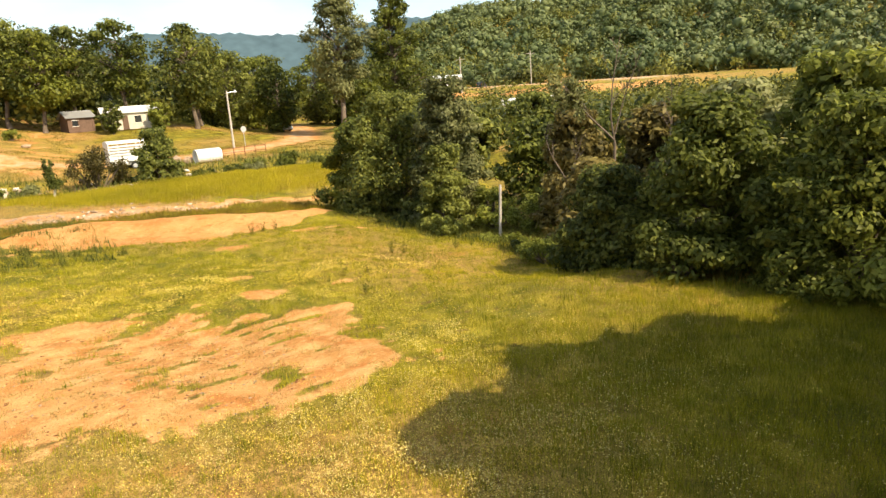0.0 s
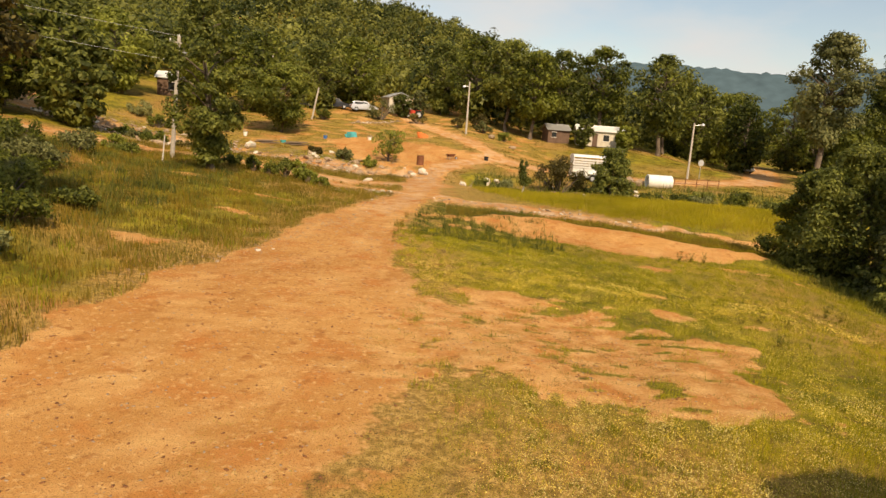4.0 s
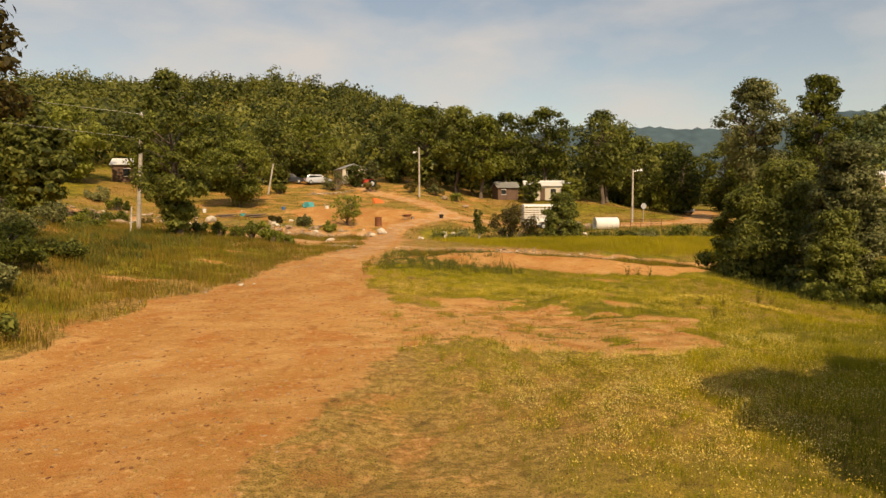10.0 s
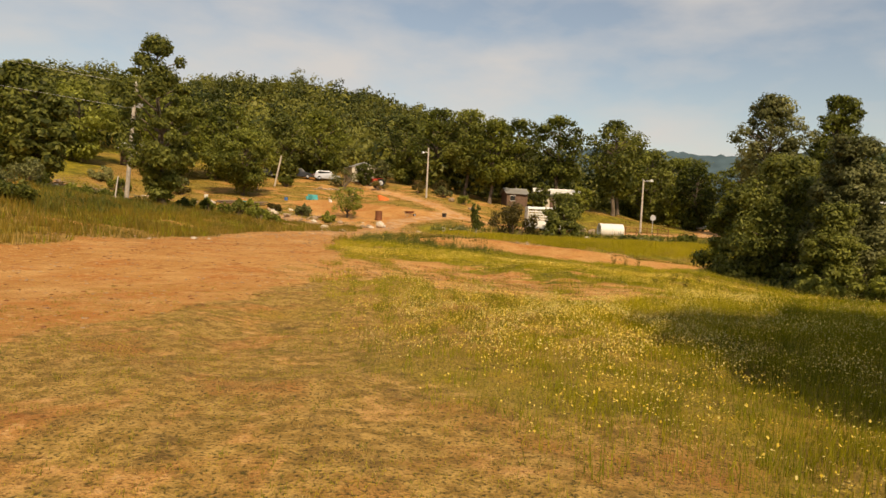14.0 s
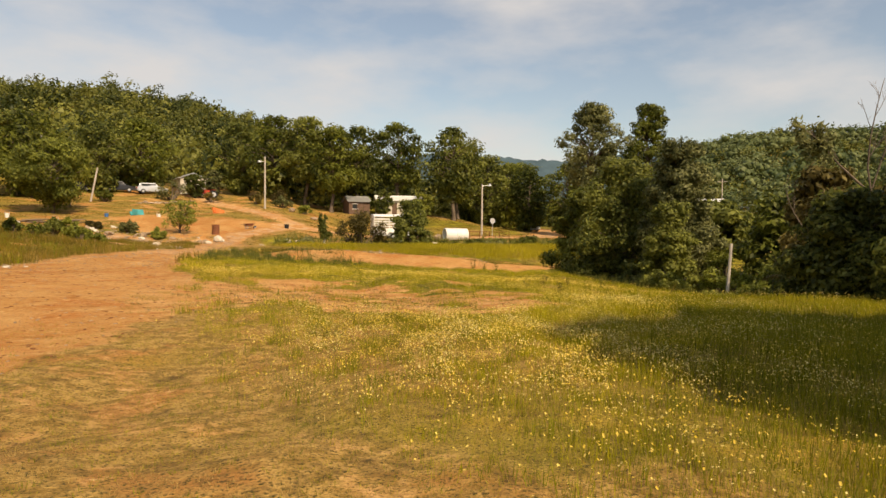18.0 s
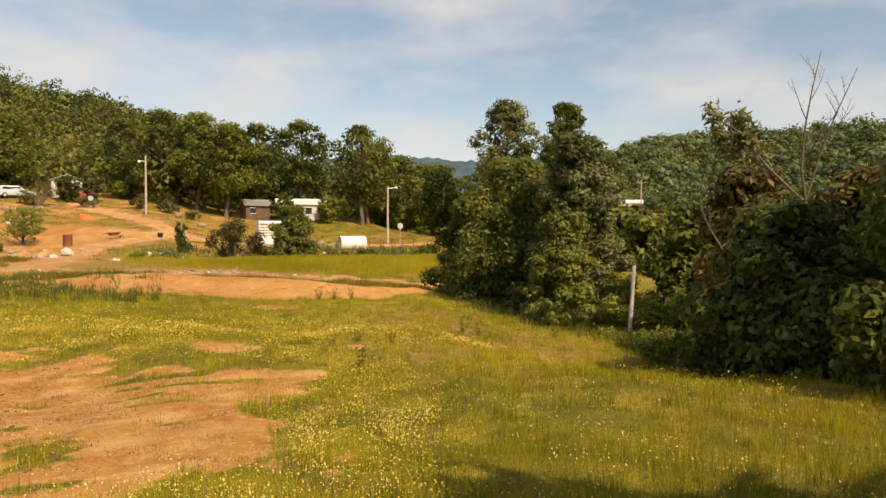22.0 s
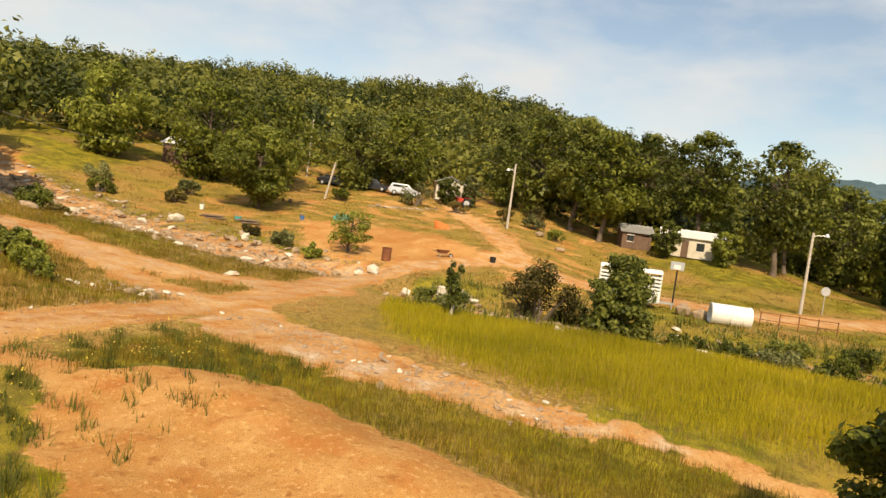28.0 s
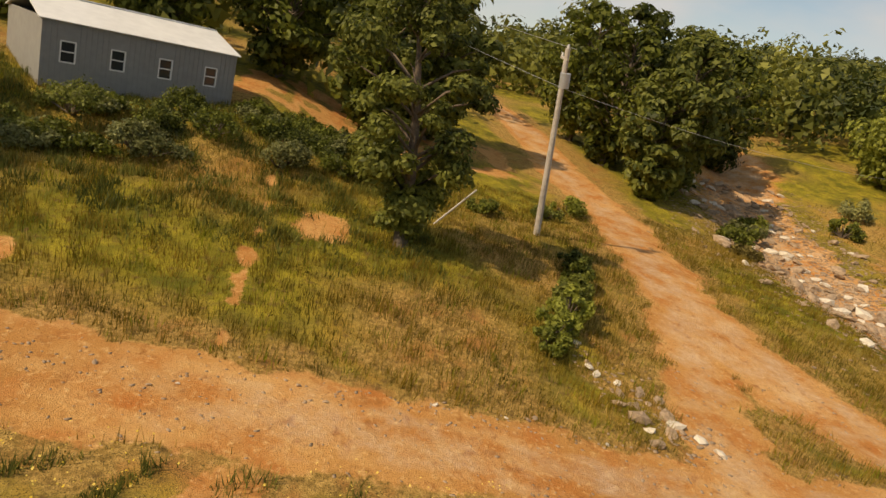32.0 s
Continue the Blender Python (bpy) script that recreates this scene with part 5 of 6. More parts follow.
def red_tractor():
    t = thing("red_tractor", "old red tractor parked by the white house", "tractor", on_ground(-6.2, 117.4, 190))
    part("hood", box(1.5, 0.6, 0.6, rot(0.75, 0, 0.75), 0.06), M_RED, t)
    part("rear_body", box(0.9, 0.7, 0.5, rot(-0.3, 0, 0.6), 0.05), M_RED, t)
    part("seat", box(0.45, 0.5, 0.45, rot(-0.45, 0, 1.15), 0.08), M_BLACK, t)
    part("exhaust", cylinder(0.04, 0.04, 0.8, 8, rot(1.0, 0.1, 1.35)), M_RUST, t)
    part("steering_wheel", cylinder(0.2, 0.2, 0.03, 14, pose(0.05, 0, 1.45, 0, -35, 0)), M_BLACK, t)
    for s in (-1, 1):
        wheel(t, -0.5, s * 0.72, 0.65, 0.34)
        wheel(t, 1.2, s * 0.55, 0.36, 0.2)
        part("fender", box(0.9, 0.3, 0.06, rot(-0.5, s * 0.7, 1.34), 0.02), M_RED, t)


red_tractor()


def crate_pile(name, label, x, y, mat, n, size, seed):
    rs = random.Random(seed)
    t = thing(name, label, "pile", on_ground(x, y, seed * 13))
    for k in range(n):
        s = size * rs.uniform(0.6, 1.1)
        part("panel", box(s, s * 0.25, s * 0.8, pose(rs.uniform(-1, 1) * size, rs.uniform(-0.4, 0.4) * size, 0.0, rs.uniform(-30, 10), rs.uniform(-12, 12), rs.uniform(-25, 25)), 0.03), mat, t)


crate_pile("orange_barrier", "fallen orange plastic barriers at the pad edge", -3.9, 97.0, M_ORANGE, 4, 1.0, 3)
crate_pile("teal_scrap", "teal painted scrap panels on the slope", -12.6, 90.6, M_TEAL, 4, 0.9, 4)


def drum(x, y):
    t = thing("rusty_drum", "rusty steel drum at the edge of the pad", "drum", on_ground(x, y))
    part("shell", cylinder(0.38, 0.38, 1.05, 18), M_RUST, t)
    for z in (0.0, 0.35, 0.7, 1.01):
        part("hoop", cylinder(0.395, 0.395, 0.04, 18, rot(0, 0, z)), M_RUST, t)


drum(-2.9, 77.0)


def vine_stake():
    t = thing("vine_stake", "pale stake overgrown with green vine", "stake", on_ground(6.7, 59.8, 0))
    part("stake", cylinder(0.09, 0.06, 1.1, 8, pose(0, 0, 0, 4, 8, 0)), M_ROCK_WHITE, t)
    rs = np.random.RandomState(5)
    cs = [(rs.normal() * 0.16, rs.normal() * 0.16, z) for z in np.linspace(0.9, 2.7, 10)]
    part("vine_stem", cylinder(0.03, 0.012, 2.4, 6, pose(0.1, 0.05, 0.1, -4, 2, 0)), M_BARK, t)
    v, f = leaf_quads(rs, np.array(cs), np.array([(0.42 - 0.03 * k, 0.42 - 0.03 * k, 0.28) for k in range(10)]), 1500, 0.13, shell=0.2)
    part_mesh("vine_leaves", mesh_np("vine_leaves", v, f, M_LEAF), t)


vine_stake()


def leaning_pole(name, label, a, b, r):
    t = thing(name, label, "pole", pose(*a))
    d = Vector(b) - Vector(a)
    v, f = tube([(0, 0, -0.2), d], [r, r * 0.8], 8)
    part_mesh("shaft", mesh_np("shaft", v, f, M_POLE, True), t)


leaning_pole("leaning_board", "thin pale board leaning on the slope", (-18.0, 46.2, gz(-18, 46.2)), (-18.6, 48.0, gz(-18, 46.2) + 1.7), 0.05)
leaning_pole("leaning_post", "old leaning utility post behind the maple", (-20.5, 103, gz(-20.5, 103)), (-19.6, 103, gz(-20.5, 103) + 4.6), 0.14)
leaning_pole("far_pole", "thin pole on the hillside", (-30.5, 118, gz(-30.5, 118)), (-30.5, 118, gz(-30.5, 118) + 8.5), 0.12)


def far_pole(x, y, tall):
    t = thing("far_utility_pole", "distant utility pole with a crossarm", "utility pole", on_ground(x, y, -35))
    part("post", cylinder(0.16, 0.11, tall), M_POLE, t)
    part("crossarm", box(2.4, 0.12, 0.12, rot(0, 0, tall - 0.8)), M_POLE, t)


far_pole(116, 150, 9.5)
far_pole(142, 150, 9.5)


def wire(name, a, b, sag):
    me = bpy.data.curves.new(name, "CURVE")
    me.dimensions, me.bevel_depth, me.bevel_resolution = "3D", 0.010, 1
    sp = me.splines.new("POLY")
    sp.points.add(24)
    for k in range(25):
        u = k / 24
        p = Vector(a).lerp(Vector(b), u)
        sp.points[k].co = (p.x, p.y, p.z - sag * 4 * u * (1 - u), 1)
    me.materials.append(M_STEEL)
    tagged(new(name, me), "thin overhead power wire from the utility pole", "wire", "overhead wires")


TOPZ = gz(-19.6, 51.6)
wire("power_wire", (-18.6, 50.8, TOPZ + 8.4), (-92, 38, 21), 0.9)
wire("power_wire", (-18.8, 50.95, TOPZ + 6.7), (-92, 38.4, 19), 0.9)
wire("power_wire", (-18.8, 50.95, TOPZ + 6.7), (-39, 103, gz(-39, 103) + 3.4), 1.6)

# ---- yard clutter ----
M_BLUE = plain("blue_plastic", (0.05, 0.16, 0.42), 0.5, grain=6, vary=0.25)


def pail(name, label, x, y, r, h, mat):
    """A tapered pail with a rim and a bail handle, open at the top."""
    t = thing(name, label, "bucket", on_ground(x, y, 30))
    bm = bmesh.new()
    n = 16
    rings = [[bm.verts.new((q * math.cos(6.2832 * k / n), q * math.sin(6.2832 * k / n), z)) for k in range(n)] for q, z in ((r * 0.8, 0), (r, h), (r * 0.93, h), (r * 0.74, 0.03))]
    for i in range(3):
        for k in range(n):
            bm.faces.new((rings[i][k], rings[i][(k + 1) % n], rings[i + 1][(k + 1) % n], rings[i + 1][k]))
    bm.faces.new(rings[0])
    bm.faces.new(rings[3])
    part("shell", bm, mat, t)
    v, f = tube([(r * math.cos(a), 0, h + r * 0.9 * math.sin(a)) for a in np.linspace(0, 3.1416, 9)], [0.012] * 9, 5)
    part_mesh("handle", mesh_np("handle", v, f, M_STEEL, True), t)


def wheelbarrow(x, y):
    t = thing("wheelbarrow", "old rusty wheelbarrow standing on the sand pad", "wheelbarrow", on_ground(x, y, 35))
    bm = bmesh.new()
    lo = [bm.verts.new(p) for p in ((-0.35, -0.22, 0.36), (0.3, -0.18, 0.36), (0.3, 0.18, 0.36), (-0.35, 0.22, 0.36))]
    hi = [bm.verts.new(p) for p in ((-0.55, -0.36, 0.62), (0.55, -0.30, 0.66), (0.55, 0.30, 0.66), (-0.55, 0.36, 0.62))]
    bm.faces.new(lo)
    for k in range(4):
        bm.faces.new((lo[k], lo[(k + 1) % 4], hi[(k + 1) % 4], hi[k]))
    part("tray", bm, M_RUST, t)
    for s in (-1, 1):
        v, f = tube([(0.75, s * 0.06, 0.2), (-0.3, s * 0.24, 0.34), (-1.0, s * 0.3, 0.58)], [0.022] * 3, 6)
        part_mesh("handle", mesh_np("handle", v, f, M_POLE_DARK, True), t)
        part("leg", box(0.04, 0.04, 0.36, rot(-0.35, s * 0.22, 0)), M_STEEL, t)
    wheel(t, 0.75, 0, 0.2, 0.09)


def bench(x, y):
    t = thing("garden_bench", "weathered plank bench under the maple", "bench", on_ground(x, y, -20))
    for k in range(3):
        part("plank", box(1.7, 0.13, 0.04, rot(0, -0.15 + 0.15 * k, 0.44)), M_POLE, t)
    for dx in (-0.65, 0.65):
        part("leg", box(0.08, 0.42, 0.44, rot(dx, 0, 0)), M_POLE_DARK, t)


def stump(x, y):
    bm = cylinder(0.34, 0.26, 0.75, 12, pose(0, 0, 0, 8, 6, 0))
    for v in bm.verts:
        v.co.x *= 1 + 0.18 * math.sin(v.co.y * 19 + v.co.z * 5)
        v.co.y *= 1 + 0.18 * math.sin(v.co.x * 23)
    t = thing("tree_stump", "bleached broken tree stump on the creek bank", "stump", on_ground(x, y))
    part("trunk", bm, M_ROCK_WHITE, t)


def log_pile(x, y):
    t = thing("log_pile", "heap of grey branches and logs on the slope", "log pile", on_ground(x, y))
    r = random.Random(17)
    for k in range(14):
        a, h = r.uniform(-25, 25), 0.07 + 0.12 * (k // 5)
        part("log", cylinder(0.07, 0.05, r.uniform(1.0, 2.0), 7, pose(r.uniform(-0.9, 0.3), r.uniform(-0.4, 0.4), h, 0, 86, a)), M_POLE_DARK, t)


pail("bucket", "black bucket standing on the sand pad", 4.6, 83.5, 0.28, 0.5, M_BLACK)
pail("blue_bucket", "blue plastic bucket on the slope", -15.3, 86.8, 0.24, 0.42, M_BLUE)
pail("teal_tub", "teal plastic tub lying below the maple", -19.2, 81.7, 0.34, 0.34, M_TEAL)
pail("white_bucket", "white plastic bucket on the slope", -24.1, 83.2, 0.24, 0.5, M_WHITE)
pail("white_bucket", "white plastic bucket beside the teal scrap", -10.3, 90.8, 0.26, 0.4, M_WHITE)
wheelbarrow(0.4, 82.3)
bench(-21.8, 95.7)
stump(4.0, 68.5)
log_pile(-21.1, 79.9)
log_pile(-17.9, 80.5)
rocks_along("garden_stones", "row of loose stones edging the yard", [(-14.6, 103.0), (-8.2, 112.3)], 0.5, 46, 90, (0.18, 0.36), 77)

def road_pebbles():
    """Loose pebbles and clods pressed into the dirt road."""
    r = np.random.RandomState(909)
    base = np.array([v.co[:] for v in ROCKS[2].vertices])
    bf = np.array([p.vertices[:] for p in ROCKS[2].polygons])
    for name, label, mat, count, lo, hi, box4 in (("road_pebbles", "small pale pebbles strewn over the dirt road", M_ROCK, 2600, 0.008, 0.032, (-12, 6, 3, 30)), ("earth_clods", "dark red clods of earth on the dirt road", M_CLOD, 2200, 0.010, 0.040, (-12, 6, 3, 34)), ("road_gravel", "tan loose stones along the upper road", M_ROCK, 900, 0.02, 0.06, (-9, 3, 28, 70))):
        x, y = r.uniform(box4[0], box4[1], count * 6), r.uniform(box4[2], box4[3], count * 6)
        g = np.minimum(road_gap(x, y), polygon_gap(x, y, PATCH))
        keep = (g < 0.25) & (r.rand(len(x)) < 0.25 + 0.75 * smooth01(-0.2, 0.6, wave_noise(x, y, 1.4, 83)))
        x, y = x[keep][:count], y[keep][:count]
        n = len(x)
        s = lo + (hi - lo) * r.rand(n) ** 2.2
        a = r.uniform(0, 6.283, n)
        ca, sa = np.cos(a)[:, None], np.sin(a)[:, None]
        v = np.stack([(base[None, :, 0] * ca - base[None, :, 1] * sa) * s[:, None], (base[None, :, 0] * sa + base[None, :, 1] * ca) * s[:, None], base[None, :, 2] * s[:, None]], 2)
        v = v + np.stack([x, y, height(x, y) + s * 0.1], 1)[:, None]
        f = (bf[None] + np.arange(n)[:, None, None] * len(base)).reshape(-1, 3)
        tagged(new(name, mesh_np(name, v.reshape(-1, 3), f, mat)), label, "pebbles", kind="stuff")


road_pebbles()

# ---- grass, weeds and flowers ----
def blades(name, label, mat, rs, x, y, tall, wide, lean=0.35, kind="stuff"):
    """Single grass blades, each a leaning sliver."""
    n = len(x)
    z = height(x, y) - 0.01
    a = rs.uniform(0, 6.283, n)
    h = tall * rs.uniform(0.55, 1.25, n)
    w = wide * rs.uniform(0.7, 1.3, n)
    ca, sa = np.cos(a), np.sin(a)
    la = rs.uniform(0, 6.283, n)
    ld = h * lean * rs.rand(n)
    base = np.stack([x, y, z], 1)
    side = np.stack([ca * w, sa * w, 0 * w], 1)
    tip = base + np.stack([np.cos(la) * ld, np.sin(la) * ld, h], 1)
    v = np.stack([base - side, base + side, tip], 1).reshape(-1, 3)
    f = np.arange(3 * n).reshape(-1, 3)
    return tagged(new(name, mesh_np(name, v, f, mat)), label, "grass", kind=kind)


def scatter(rs, x0, x1, y0, y1, density):
    n = int((x1 - x0) * (y1 - y0) * density)
    return rs.uniform(x0, x1, n), rs.uniform(y0, y1, n)


def turf_share(x, y):
    e, g, d = cover(x, y)
    return 1 - np.clip(e * 1.15, 0, 1), d


rs = np.random.RandomState(77)


def sow(name, label, mat, box4, density, tall, wide, want, lean=0.4):
    x, y = scatter(rs, *box4, density)
    share, dry = turf_share(x, y)
    keep = rs.rand(len(x)) < np.clip(want(x, y, share, dry), 0, 1)
    x, y = x[keep], y[keep]
    t = tall(x, y) if callable(tall) else np.full(len(x), tall)
    blades(name, label, mat, rs, x, y, t, wide, lean)


def clumpy(x, y, s, seed):
    return smooth01(-0.5, 0.6, wave_noise(x, y, s, seed))


LAWN = lambda x, y: lawn_share(x, y, 0.5 * wave_noise(x, y, 1.4, 38))
sow("meadow_grass", "yellow-green meadow grass in the near field", M_GRASS, (0.5, 16, 3.6, 15), 1200, lambda x, y: (0.09 + 0.11 * clumpy(x, y, 1.6, 41)) * (0.55 + 0.45 * smooth01(2, 6, x)), 0.0024, lambda x, y, s, d: s * (1 - LAWN(x, y)) * (0.35 + 0.65 * np.maximum(smooth01(2.5, 7, x), clumpy(x, y, 1.2, 40))))
sow("dry_grass", "dry pale grass mixed through the near meadow", M_STRAW, (0.5, 14, 3.6, 15), 420, 0.10, 0.0022, lambda x, y, s, d: s * (1 - LAWN(x, y)) * clumpy(x, y, 1.3, 39) * (1 - 0.6 * smooth01(4, 9, x)), 0.9)
sow("lawn_grass", "short dry lawn grass beside the road", M_STRAW, (-4.5, 8, 2.6, 16), 1900, 0.036, 0.0024, lambda x, y, s, d: (0.35 + 0.65 * s) * LAWN(x, y) * smooth01(-0.2, 0.5, wave_noise(x, y, 0.5, 42)), 1.3)
sow("lawn_grass", "short dull green lawn grass beside the road", M_GRASS, (-3, 8, 2.6, 17), 1100, 0.034, 0.0017, lambda x, y, s, d: (0.3 + 0.7 * s) * LAWN(x, y) * clumpy(x, y, 1.6, 43), 1.1)
sow("meadow_grass", "yellow-green meadow grass between patch and trees", M_GRASS, (-2, 20, 15, 35.5), 480, lambda x, y: 0.07 + 0.10 * clumpy(x, y, 1.9, 44), 0.0046, lambda x, y, s, d: s * (0.4 + 0.6 * clumpy(x, y, 0.9, 45)))
sow("dry_grass", "golden dry grass mixed through the meadow", M_STRAW, (-2, 20, 15, 36), 40, 0.10, 0.0045, lambda x, y, s, d: s * clumpy(x, y, 2.0, 37), 0.8)
sow("meadow_grass", "yellow-green grass by the berm", M_GRASS, (3.4, 19, 35.5, 48), 100, lambda x, y: 0.14 + 0.12 * clumpy(x, y, 2.8, 46), 0.008, lambda x, y, s, d: s * (0.4 + 0.6 * clumpy(x, y, 1.6, 47)))
sow("golden_grass", "golden grass strip between berm and track", M_SLOPE, (0.5, 20, 38, 47), 170, lambda x, y: 0.25 + 0.12 * clumpy(x, y, 2, 36), 0.008, lambda x, y, s, d: s * smooth01(-0.1, 0.4, berm_gap(x, y)) * (y > 39))
sow("tall_grass", "tall even yellow-green grass before the creek", M_GRASS_TALL, (2, 30, 45, 62), 270, lambda x, y: 0.30 + 0.1 * clumpy(x, y, 5, 58), 0.010, lambda x, y, s, d: s * smooth01(0.1, 0.9, track_gap(x, y)) * smooth01(0, 3.0, y - np.interp(x, [2, 3.3, 5.4, 9.9, 15.6, 20.3, 30], [63, 57.4, 52.2, 48.2, 47.2, 47.4, 46])))
sow("straw_grass", "dry golden stems through the tall grass", M_STRAW, (2, 30, 45, 62), 60, lambda x, y: 0.28 + 0.14 * clumpy(x, y, 5, 58), 0.008, lambda x, y, s, d: s * smooth01(0.1, 0.8, wave_noise(x, y * 1.8, 3.2, 92)) * smooth01(0.1, 0.9, track_gap(x, y)))
sow("slope_grass", "golden grass on the western slope", M_SLOPE, (-28, -1.5, 15, 70), 150, lambda x, y: 0.18 + 0.2 * clumpy(x, y, 4, 48), 0.012, lambda x, y, s, d: s * (0.3 + 0.7 * clumpy(x, y, 2.2, 49)))
sow("straw_grass", "dry straw-coloured grass on the western slope", M_STRAW, (-28, -1.5, 15, 70), 40, lambda x, y: 0.2 + 0.18 * clumpy(x, y, 3, 50), 0.010, lambda x, y, s, d: s * d * clumpy(x, y, 3.4, 51))
sow("bank_weeds", "dark weeds tangled on the bank below the shed", M_WEED, (-27, -9, 14, 46), 150, lambda x, y: 0.18 + 0.24 * clumpy(x, y, 3, 52), 0.024, lambda x, y, s, d: s * clumpy(x, y, 3.1, 53) * smooth01(10, 14, -x), 0.7)
sow("green_tufts", "darker green grass tufts through the near meadow", M_TUFT, (1.0, 16, 3.6, 15), 900, lambda x, y: 0.10 + 0.10 * clumpy(x, y, 1.1, 71), 0.0028, lambda x, y, s, d: s * (1 - LAWN(x, y)) * smooth01(0.1, 0.55, wave_noise(x, y, 0.75, 72)))
sow("green_tufts", "darker green grass tufts through the meadow", M_TUFT, (-1.5, 20, 15, 36), 420, lambda x, y: 0.09 + 0.10 * clumpy(x, y, 1.4, 73), 0.0050, lambda x, y, s, d: s * smooth01(0.15, 0.6, wave_noise(x, y, 1.1, 74)))
# lush grass in a darker green where tree shade falls, to deepen that shade
sow("lush_grass", "lush grass, its colour darkened to deepen the meadow shade", M_TUFT, (3.5, 19, 3.4, 16), 520, lambda x, y: 0.14 + 0.14 * clumpy(x, y, 0.9, 81), 0.0034, lambda x, y, s, d: s * (1 - LAWN(x, y)) * smooth01(4.5, 8.5, x - 0.25 * (y - 9)) * (1 - smooth01(11.5, 15, y)), 0.5)
sow("lawn_tufts", "scattered green tufts in the dry lawn", M_TUFT, (-3, 8, 2.6, 16), 900, 0.05, 0.0022, lambda x, y, s, d: LAWN(x, y) * smooth01(0.35, 0.75, wave_noise(x, y, 0.45, 75)), 0.9)
sow("slope_tufts", "dark green tufts on the western slope", M_TUFT, (-27, -2, 15, 62), 60, lambda x, y: 0.2 + 0.2 * clumpy(x, y, 2, 76), 0.011, lambda x, y, s, d: s * smooth01(0.1, 0.6, wave_noise(x, y, 2.4, 77)))
sow("patch_tufts", "sparse dull green tufts on the bare earth patch", M_WEED, (-1.5, 9, 14, 22.5), 320, 0.05, 0.005, lambda x, y, s, d: (polygon_gap(x, y, PATCH) < 0.3) * smooth01(0.4, 0.8, wave_noise(x, y, 0.8, 59)), 0.9)
sow("patch_straw", "dry straw tufts on the bare earth patch", M_STRAW, (-1.5, 9, 14, 22.5), 500, 0.06, 0.006, lambda x, y, s, d: (polygon_gap(x, y, PATCH) < 0.3) * smooth01(0.1, 0.8, wave_noise(x, y, 1.1, 60)), 0.9)
sow("verge_weeds", "rough weeds on the broken bank beside the junction", M_WEED, (-4, 6, 32, 46), 380, lambda x, y: 0.12 + 0.3 * clumpy(x, y, 1.0, 64), 0.013, lambda x, y, s, d: smooth01(0.0, 0.7, wave_noise(x, y, 1.6, 65)) * (s + 0.25) * smooth01(0.2, 0.9, road_gap(x, y)), 0.6)
sow("creek_weeds", "mixed weeds along the creek", M_WEED, (3, 44, 60.5, 73), 14, lambda x, y: 0.35 + 0.45 * clumpy(x, y, 3, 54), 0.05, lambda x, y, s, d: clumpy(x, y, 2.6, 55), 0.7)
sow("yard_grass", "thin grass on the slope below the houses", M_SLOPE, (-40, 44, 66, 118), 26, 0.16, 0.03, lambda x, y, s, d: s * clumpy(x, y, 5, 56))
sow("edge_weeds", "tall weeds at the foot of the thicket", M_WEED, (15, 22, 8, 42), 150, lambda x, y: 0.16 + 0.28 * clumpy(x, y, 1.1, 57), 0.011, lambda x, y, s, d: smooth01(-0.2, 1.6, x - np.interp(y, [8, 13, 20, 27, 32, 42], [16.4, 15.2, 17.2, 17.4, 17.0, 18.4])))


def flowers(name, label, mat, box4, density, size, low, high, want):
    """Flower heads: small tilted discs on thin stalks over the grass."""
    x, y = scatter(rs, *box4, density)
    share, dry = turf_share(x, y)
    keep = rs.rand(len(x)) < np.clip(want(x, y) * share, 0, 1)
    x, y = x[keep], y[keep]
    n = len(x)
    z = height(x, y) + rs.uniform(low, high, n)
    s = size * rs.uniform(0.6, 1.3, n)
    a = rs.uniform(0, 6.283, n)
    u = np.stack([np.cos(a) * s, np.sin(a) * s, rs.normal(size=n) * s * 0.5], 1)
    v = np.stack([-np.sin(a) * s, np.cos(a) * s, rs.normal(size=n) * s * 0.5], 1)
    p = np.stack([x, y, z], 1)
    vv = np.stack([p - u, p - v, p + u, p + v], 1).reshape(-1, 3)
    tagged(new(name, mesh_np(name, vv, np.arange(4 * n).reshape(-1, 4), mat)), label, "flowers", kind="stuff")


def bloom(x, y):
    near = np.exp(-(((x - 4.6) / 3.4) ** 2) - ((y - 11.5) / 3.6) ** 2)
    ring = np.exp(-((polygon_gap(x, y, PATCH) - 0.9) / 0.9) ** 2) * smooth01(1, 4, x)
    band = np.exp(-(((y - 24.5 + 0.12 * x) / 2.0) ** 2)) * smooth01(-1.5, 0.5, x) * (1 - smooth01(9, 12, x))
    return np.maximum(np.maximum(near, 0.9 * ring), band)


flowers("yellow_flowers", "yellow wildflowers dotted through the meadow", M_FLOWER, (-1, 18, 4, 34), 850, 0.0084, 0.09, 0.21, lambda x, y: (1 - LAWN(x, y)) * (0.07 + bloom(x, y)) * (0.25 + 0.75 * clumpy(x, y, 1.5, 61)))
flowers("pale_flowers", "pale cream wildflowers in the near meadow", M_FLOWER_PALE, (1.5, 14, 4, 16.5), 800, 0.0072, 0.12, 0.24, lambda x, y: (1 - LAWN(x, y)) * (0.12 + bloom(x, y)) * clumpy(x, y, 1.8, 62))
flowers("yellow_flowers", "bright drifts of yellow flowers beyond the bare patch", M_FLOWER, (-1.2, 14, 22, 31), 420, 0.015, 0.08, 0.2, lambda x, y: smooth01(0.0, 0.7, wave_noise(x, y * 2.2, 2.6, 91)) * (0.25 + 0.75 * np.exp(-(((y - 25.2 + 0.12 * x) / 2.2) ** 2))))
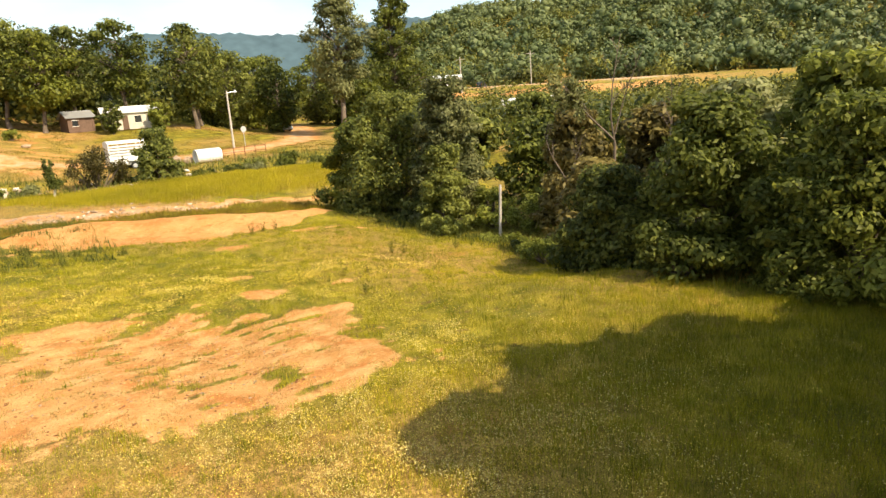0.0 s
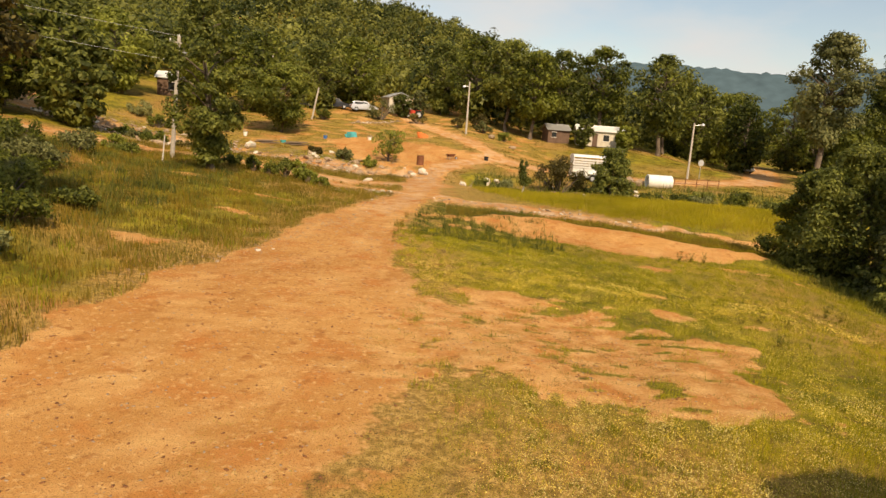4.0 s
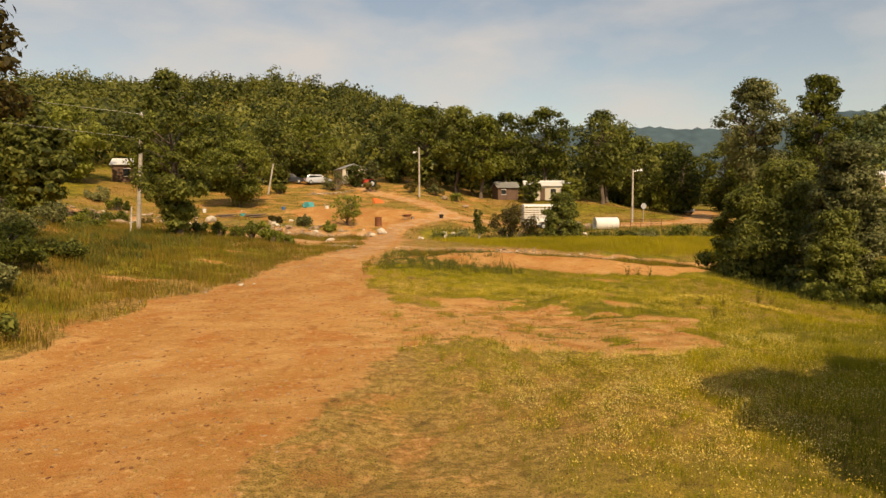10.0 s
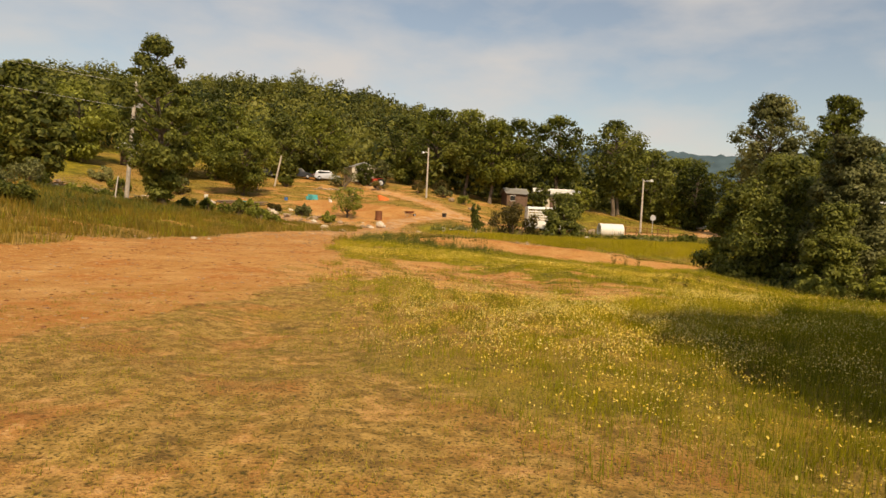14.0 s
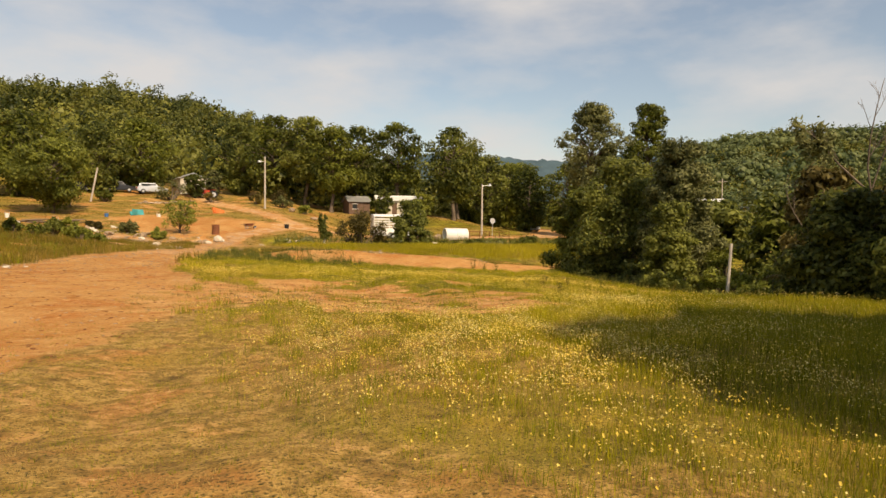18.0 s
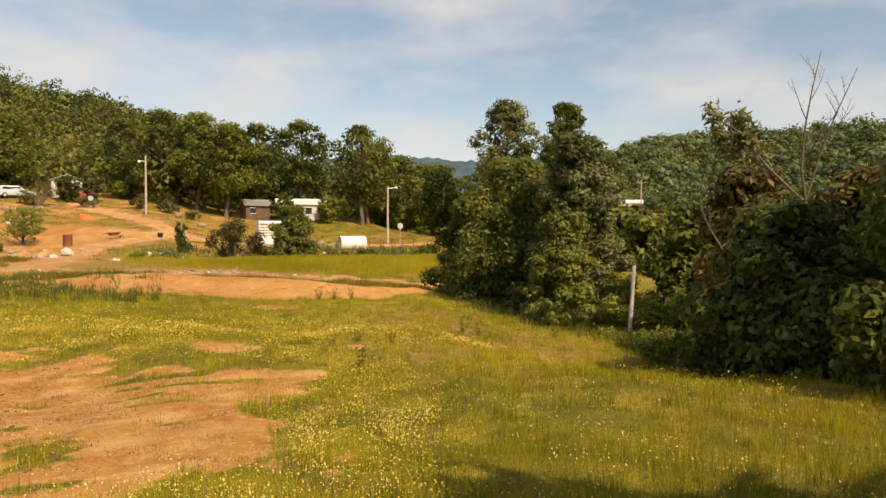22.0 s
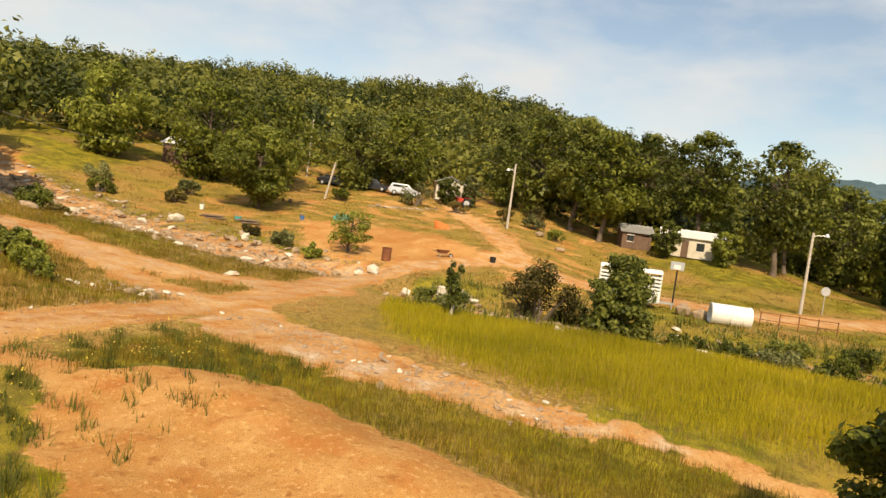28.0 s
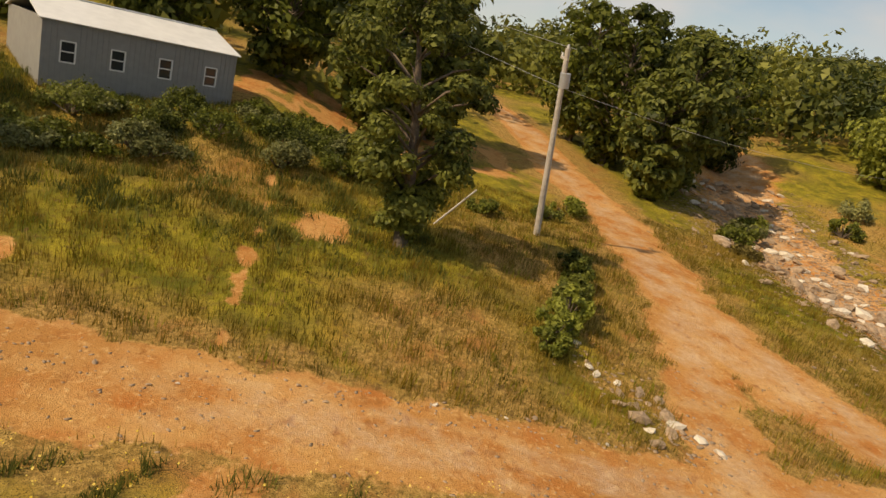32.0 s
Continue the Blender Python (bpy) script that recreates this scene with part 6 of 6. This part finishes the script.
flowers("bank_flowers", "small yellow flowers on the road bank", M_FLOWER, (-2, 3.5, 34, 47), 60, 0.02, 0.15, 0.4, lambda x, y: clumpy(x, y, 1.6, 63) * 0.6)


def weed_tuft(x, y, tall, seed, mat=None):
    """One tall weed: a loose sheaf of thin upright stems with narrow leaves."""
    r = np.random.RandomState(seed)
    t = thing("weed_clump", "tall thin weed clump standing in the meadow", "weed", on_ground(x, y), "weed clumps in the meadow")
    stems, cs = [], []
    for k in range(9):
        a, d = r.uniform(0, 6.28), r.uniform(0.05, 0.45) * tall
        top = (math.cos(a) * d, math.sin(a) * d, tall * r.uniform(0.5, 1.0))
        stems.append(tube([(math.cos(a) * 0.04, math.sin(a) * 0.04, 0), top], [0.006, 0.002], 4))
        cs += [tuple(u * q for q in top) for u in (0.3, 0.55, 0.8, 1.0)]
    v, f = joined(stems)
    part_mesh("stem", mesh_np("stem", v, f, M_SLOPE), t)
    v, f = leaf_quads(r, np.array(cs), np.array([(0.07 * tall,) * 3] * len(cs)), 150, 0.018 * tall + 0.012, shell=0.1, long=2.6, flat=0.0)
    part_mesh("foliage", mesh_np("foliage", v, f, mat or M_WEED), t)


for k, (x, y, h) in enumerate(((14.2, 26.2, 0.8), (14.5, 25.8, 0.6), (11.6, 34.2, 0.8), (12.2, 34.4, 0.7), (9.8, 20.6, 0.5), (13.0, 34.8, 0.7), (16.6, 25.2, 0.7), (10.3, 22.9, 0.4), (9.7, 22.8, 0.35), (10.9, 22.4, 0.4))):
    weed_tuft(x, y, h * 0.8, 500 + k)


def creek_shrubs():
    spots = ((3.8, 66.6, 2.2, 1.4), (5.6, 65.2, 2.4, 1.6), (18.6, 64.2, 2.2, 1.3), (20.8, 63.0, 2.2, 1.2), (23.4, 64.0, 2.6, 1.4), (26.2, 63.2, 2.6, 1.5), (29, 62.2, 2.4, 1.4), (31.6, 61.6, 2.6, 1.6), (12.6, 66.8, 2.4, 1.8), (34, 64, 3, 1.8), (38, 62, 3, 2.0), (28, 66.5, 2.6, 1.2), (24.5, 67.5, 2.4, 1.1))
    for k, (x, y, w, h) in enumerate(spots):
        bush("creek_shrub", "scrubby green shrub on the stony creek bank", x, y, w, h, 1600, 0.12, (M_LEAF, M_LEAF_GREY, M_LEAF_DARK)[k % 3], 600 + k, group="shrubs along the creek")
    for k, (x, y, w, h) in enumerate(((-9.2, 49.2, 1.4, 1.2), (-10.0, 49.8, 1.3, 1.7), (-11.0, 50.3, 1.4, 1.6), (-12.2, 50.8, 1.2, 1.3), (-13.6, 51.4, 1.2, 1.5), (-15.4, 51.9, 1.3, 1.1), (-8.3, 48.6, 1.2, 0.8), (-26, 55.4, 2.0, 1.2), (-24, 53.5, 2.0, 1.0), (-21.8, 49.5, 1.6, 0.9))):
        bush("slope_shrub", "leafy sapling shrub between the two roads", x, y, w, h, 1700, 0.10, (M_LEAF_LIGHT, M_LEAF_LIGHT, M_LEAF)[k % 3], 640 + k, group="shrubs on the slope")
    for k, (x, y, w, h) in enumerate(((-19.5, 27, 2.6, 1.5), (-20.5, 31, 2.8, 1.6), (-18.8, 34, 2.6, 1.3), (-21.2, 36.5, 2.4, 1.5), (-18.2, 29.6, 2.2, 1.2), (-19.8, 39.5, 2.6, 1.6), (-21.5, 42.5, 2.6, 1.4), (-17.5, 25, 2.6, 1.6), (-16.4, 22.5, 2.2, 1.0), (-16.8, 18.2, 2.6, 1.6), (-12.8, 17.6, 2.0, 1.1), (-22, 24, 2.6, 1.5), (-12.4, 22.6, 2.4, 1.3), (-14.0, 24.8, 2.6, 1.5), (-11.4, 19.4, 2.0, 0.9), (-15.6, 27.0, 2.4, 1.3), (-12.6, 26.4, 1.8, 0.8))):
        bush("bank_shrub", "tangled dark brambles on the bank below the shed", x, y, w, h, 2000, 0.10, (M_LEAF_DARK, M_LEAF, M_LEAF_GREY)[k % 3], 660 + k, group="brambles on the bank")
    r = np.random.RandomState(881)
    for k in range(30):
        u, d = r.uniform(-0.75, 1.25), r.uniform(1.6, 6.2)
        x, y = -27.3 + 5.6 * u + 0.77 * d, 36.1 - 6.8 * u + 0.64 * d
        bush("bank_shrub", "tangled dark brambles on the bank below the shed", x, y, r.uniform(1.6, 2.8), r.uniform(0.6, 1.3), 1500, 0.10, (M_LEAF_DARK, M_LEAF, M_LEAF_DARK, M_LEAF_GREY)[k % 4], 820 + k, group="brambles on the bank")
    for k, (x, y, w, h) in enumerate(((-19, 104.5, 2.4, 2.0), (-11.2, 111, 4.4, 3.4), (-5.5, 111.5, 2.6, 2.0), (-8.2, 74.5, 1.6, 1.2), (-11, 74.8, 1.8, 1.3), (-14.2, 75.5, 1.4, 1.0), (-28, 68, 2.4, 1.4), (-31, 70.5, 2.6, 1.3), (-25, 66.8, 1.8, 1.0), (-34, 73, 2.6, 1.5), (-29, 88, 2.0, 2.0), (-27, 83, 1.8, 1.4), (-33, 80, 2.6, 1.6), (-37, 84, 3, 2), (1.2, 110, 2.2, 2.0), (8, 104.5, 2.0, 1.6), (5.0, 108, 2.6, 2.4), (4.6, 112, 3, 3))):
        bush("yard_shrub", "rounded green shrub in the hillside yard", x, y, w, h, 1300, 0.16, (M_LEAF_LIGHT, M_LEAF_GREY, M_LEAF_DRY)[k % 3], 690 + k, group="shrubs in the yards")
    for k, (x, y, w, h) in enumerate(((19.2, 26.3, 0.9, 0.4), (19.9, 25.4, 1.0, 0.45), (18.6, 23.6, 1.2, 0.45), (17.4, 21.0, 2.0, 1.0), (16.6, 18.0, 2.0, 1.2), (16.2, 14.6, 2.2, 1.4), (16.6, 11.6, 2.2, 1.3), (21.9, 26.0, 1.6, 0.9), (18.6, 28.6, 1.5, 1.0), (21.6, 28.6, 2.2, 1.6), (22.6, 27.0, 2.2, 1.5), (23.0, 25.2, 2.2, 1.5), (24.4, 28.0, 2.6, 2.0), (22.4, 29.6, 2.4, 2.2))):
        bush("thicket_shrub", "leafy undergrowth at the foot of the thicket", x, y, w, h, 1900, 0.09, (M_LEAF_LIGHT, M_LEAF_DARK, M_LEAF)[k % 3], 720 + k, group="undergrowth at the thicket")


creek_shrubs()
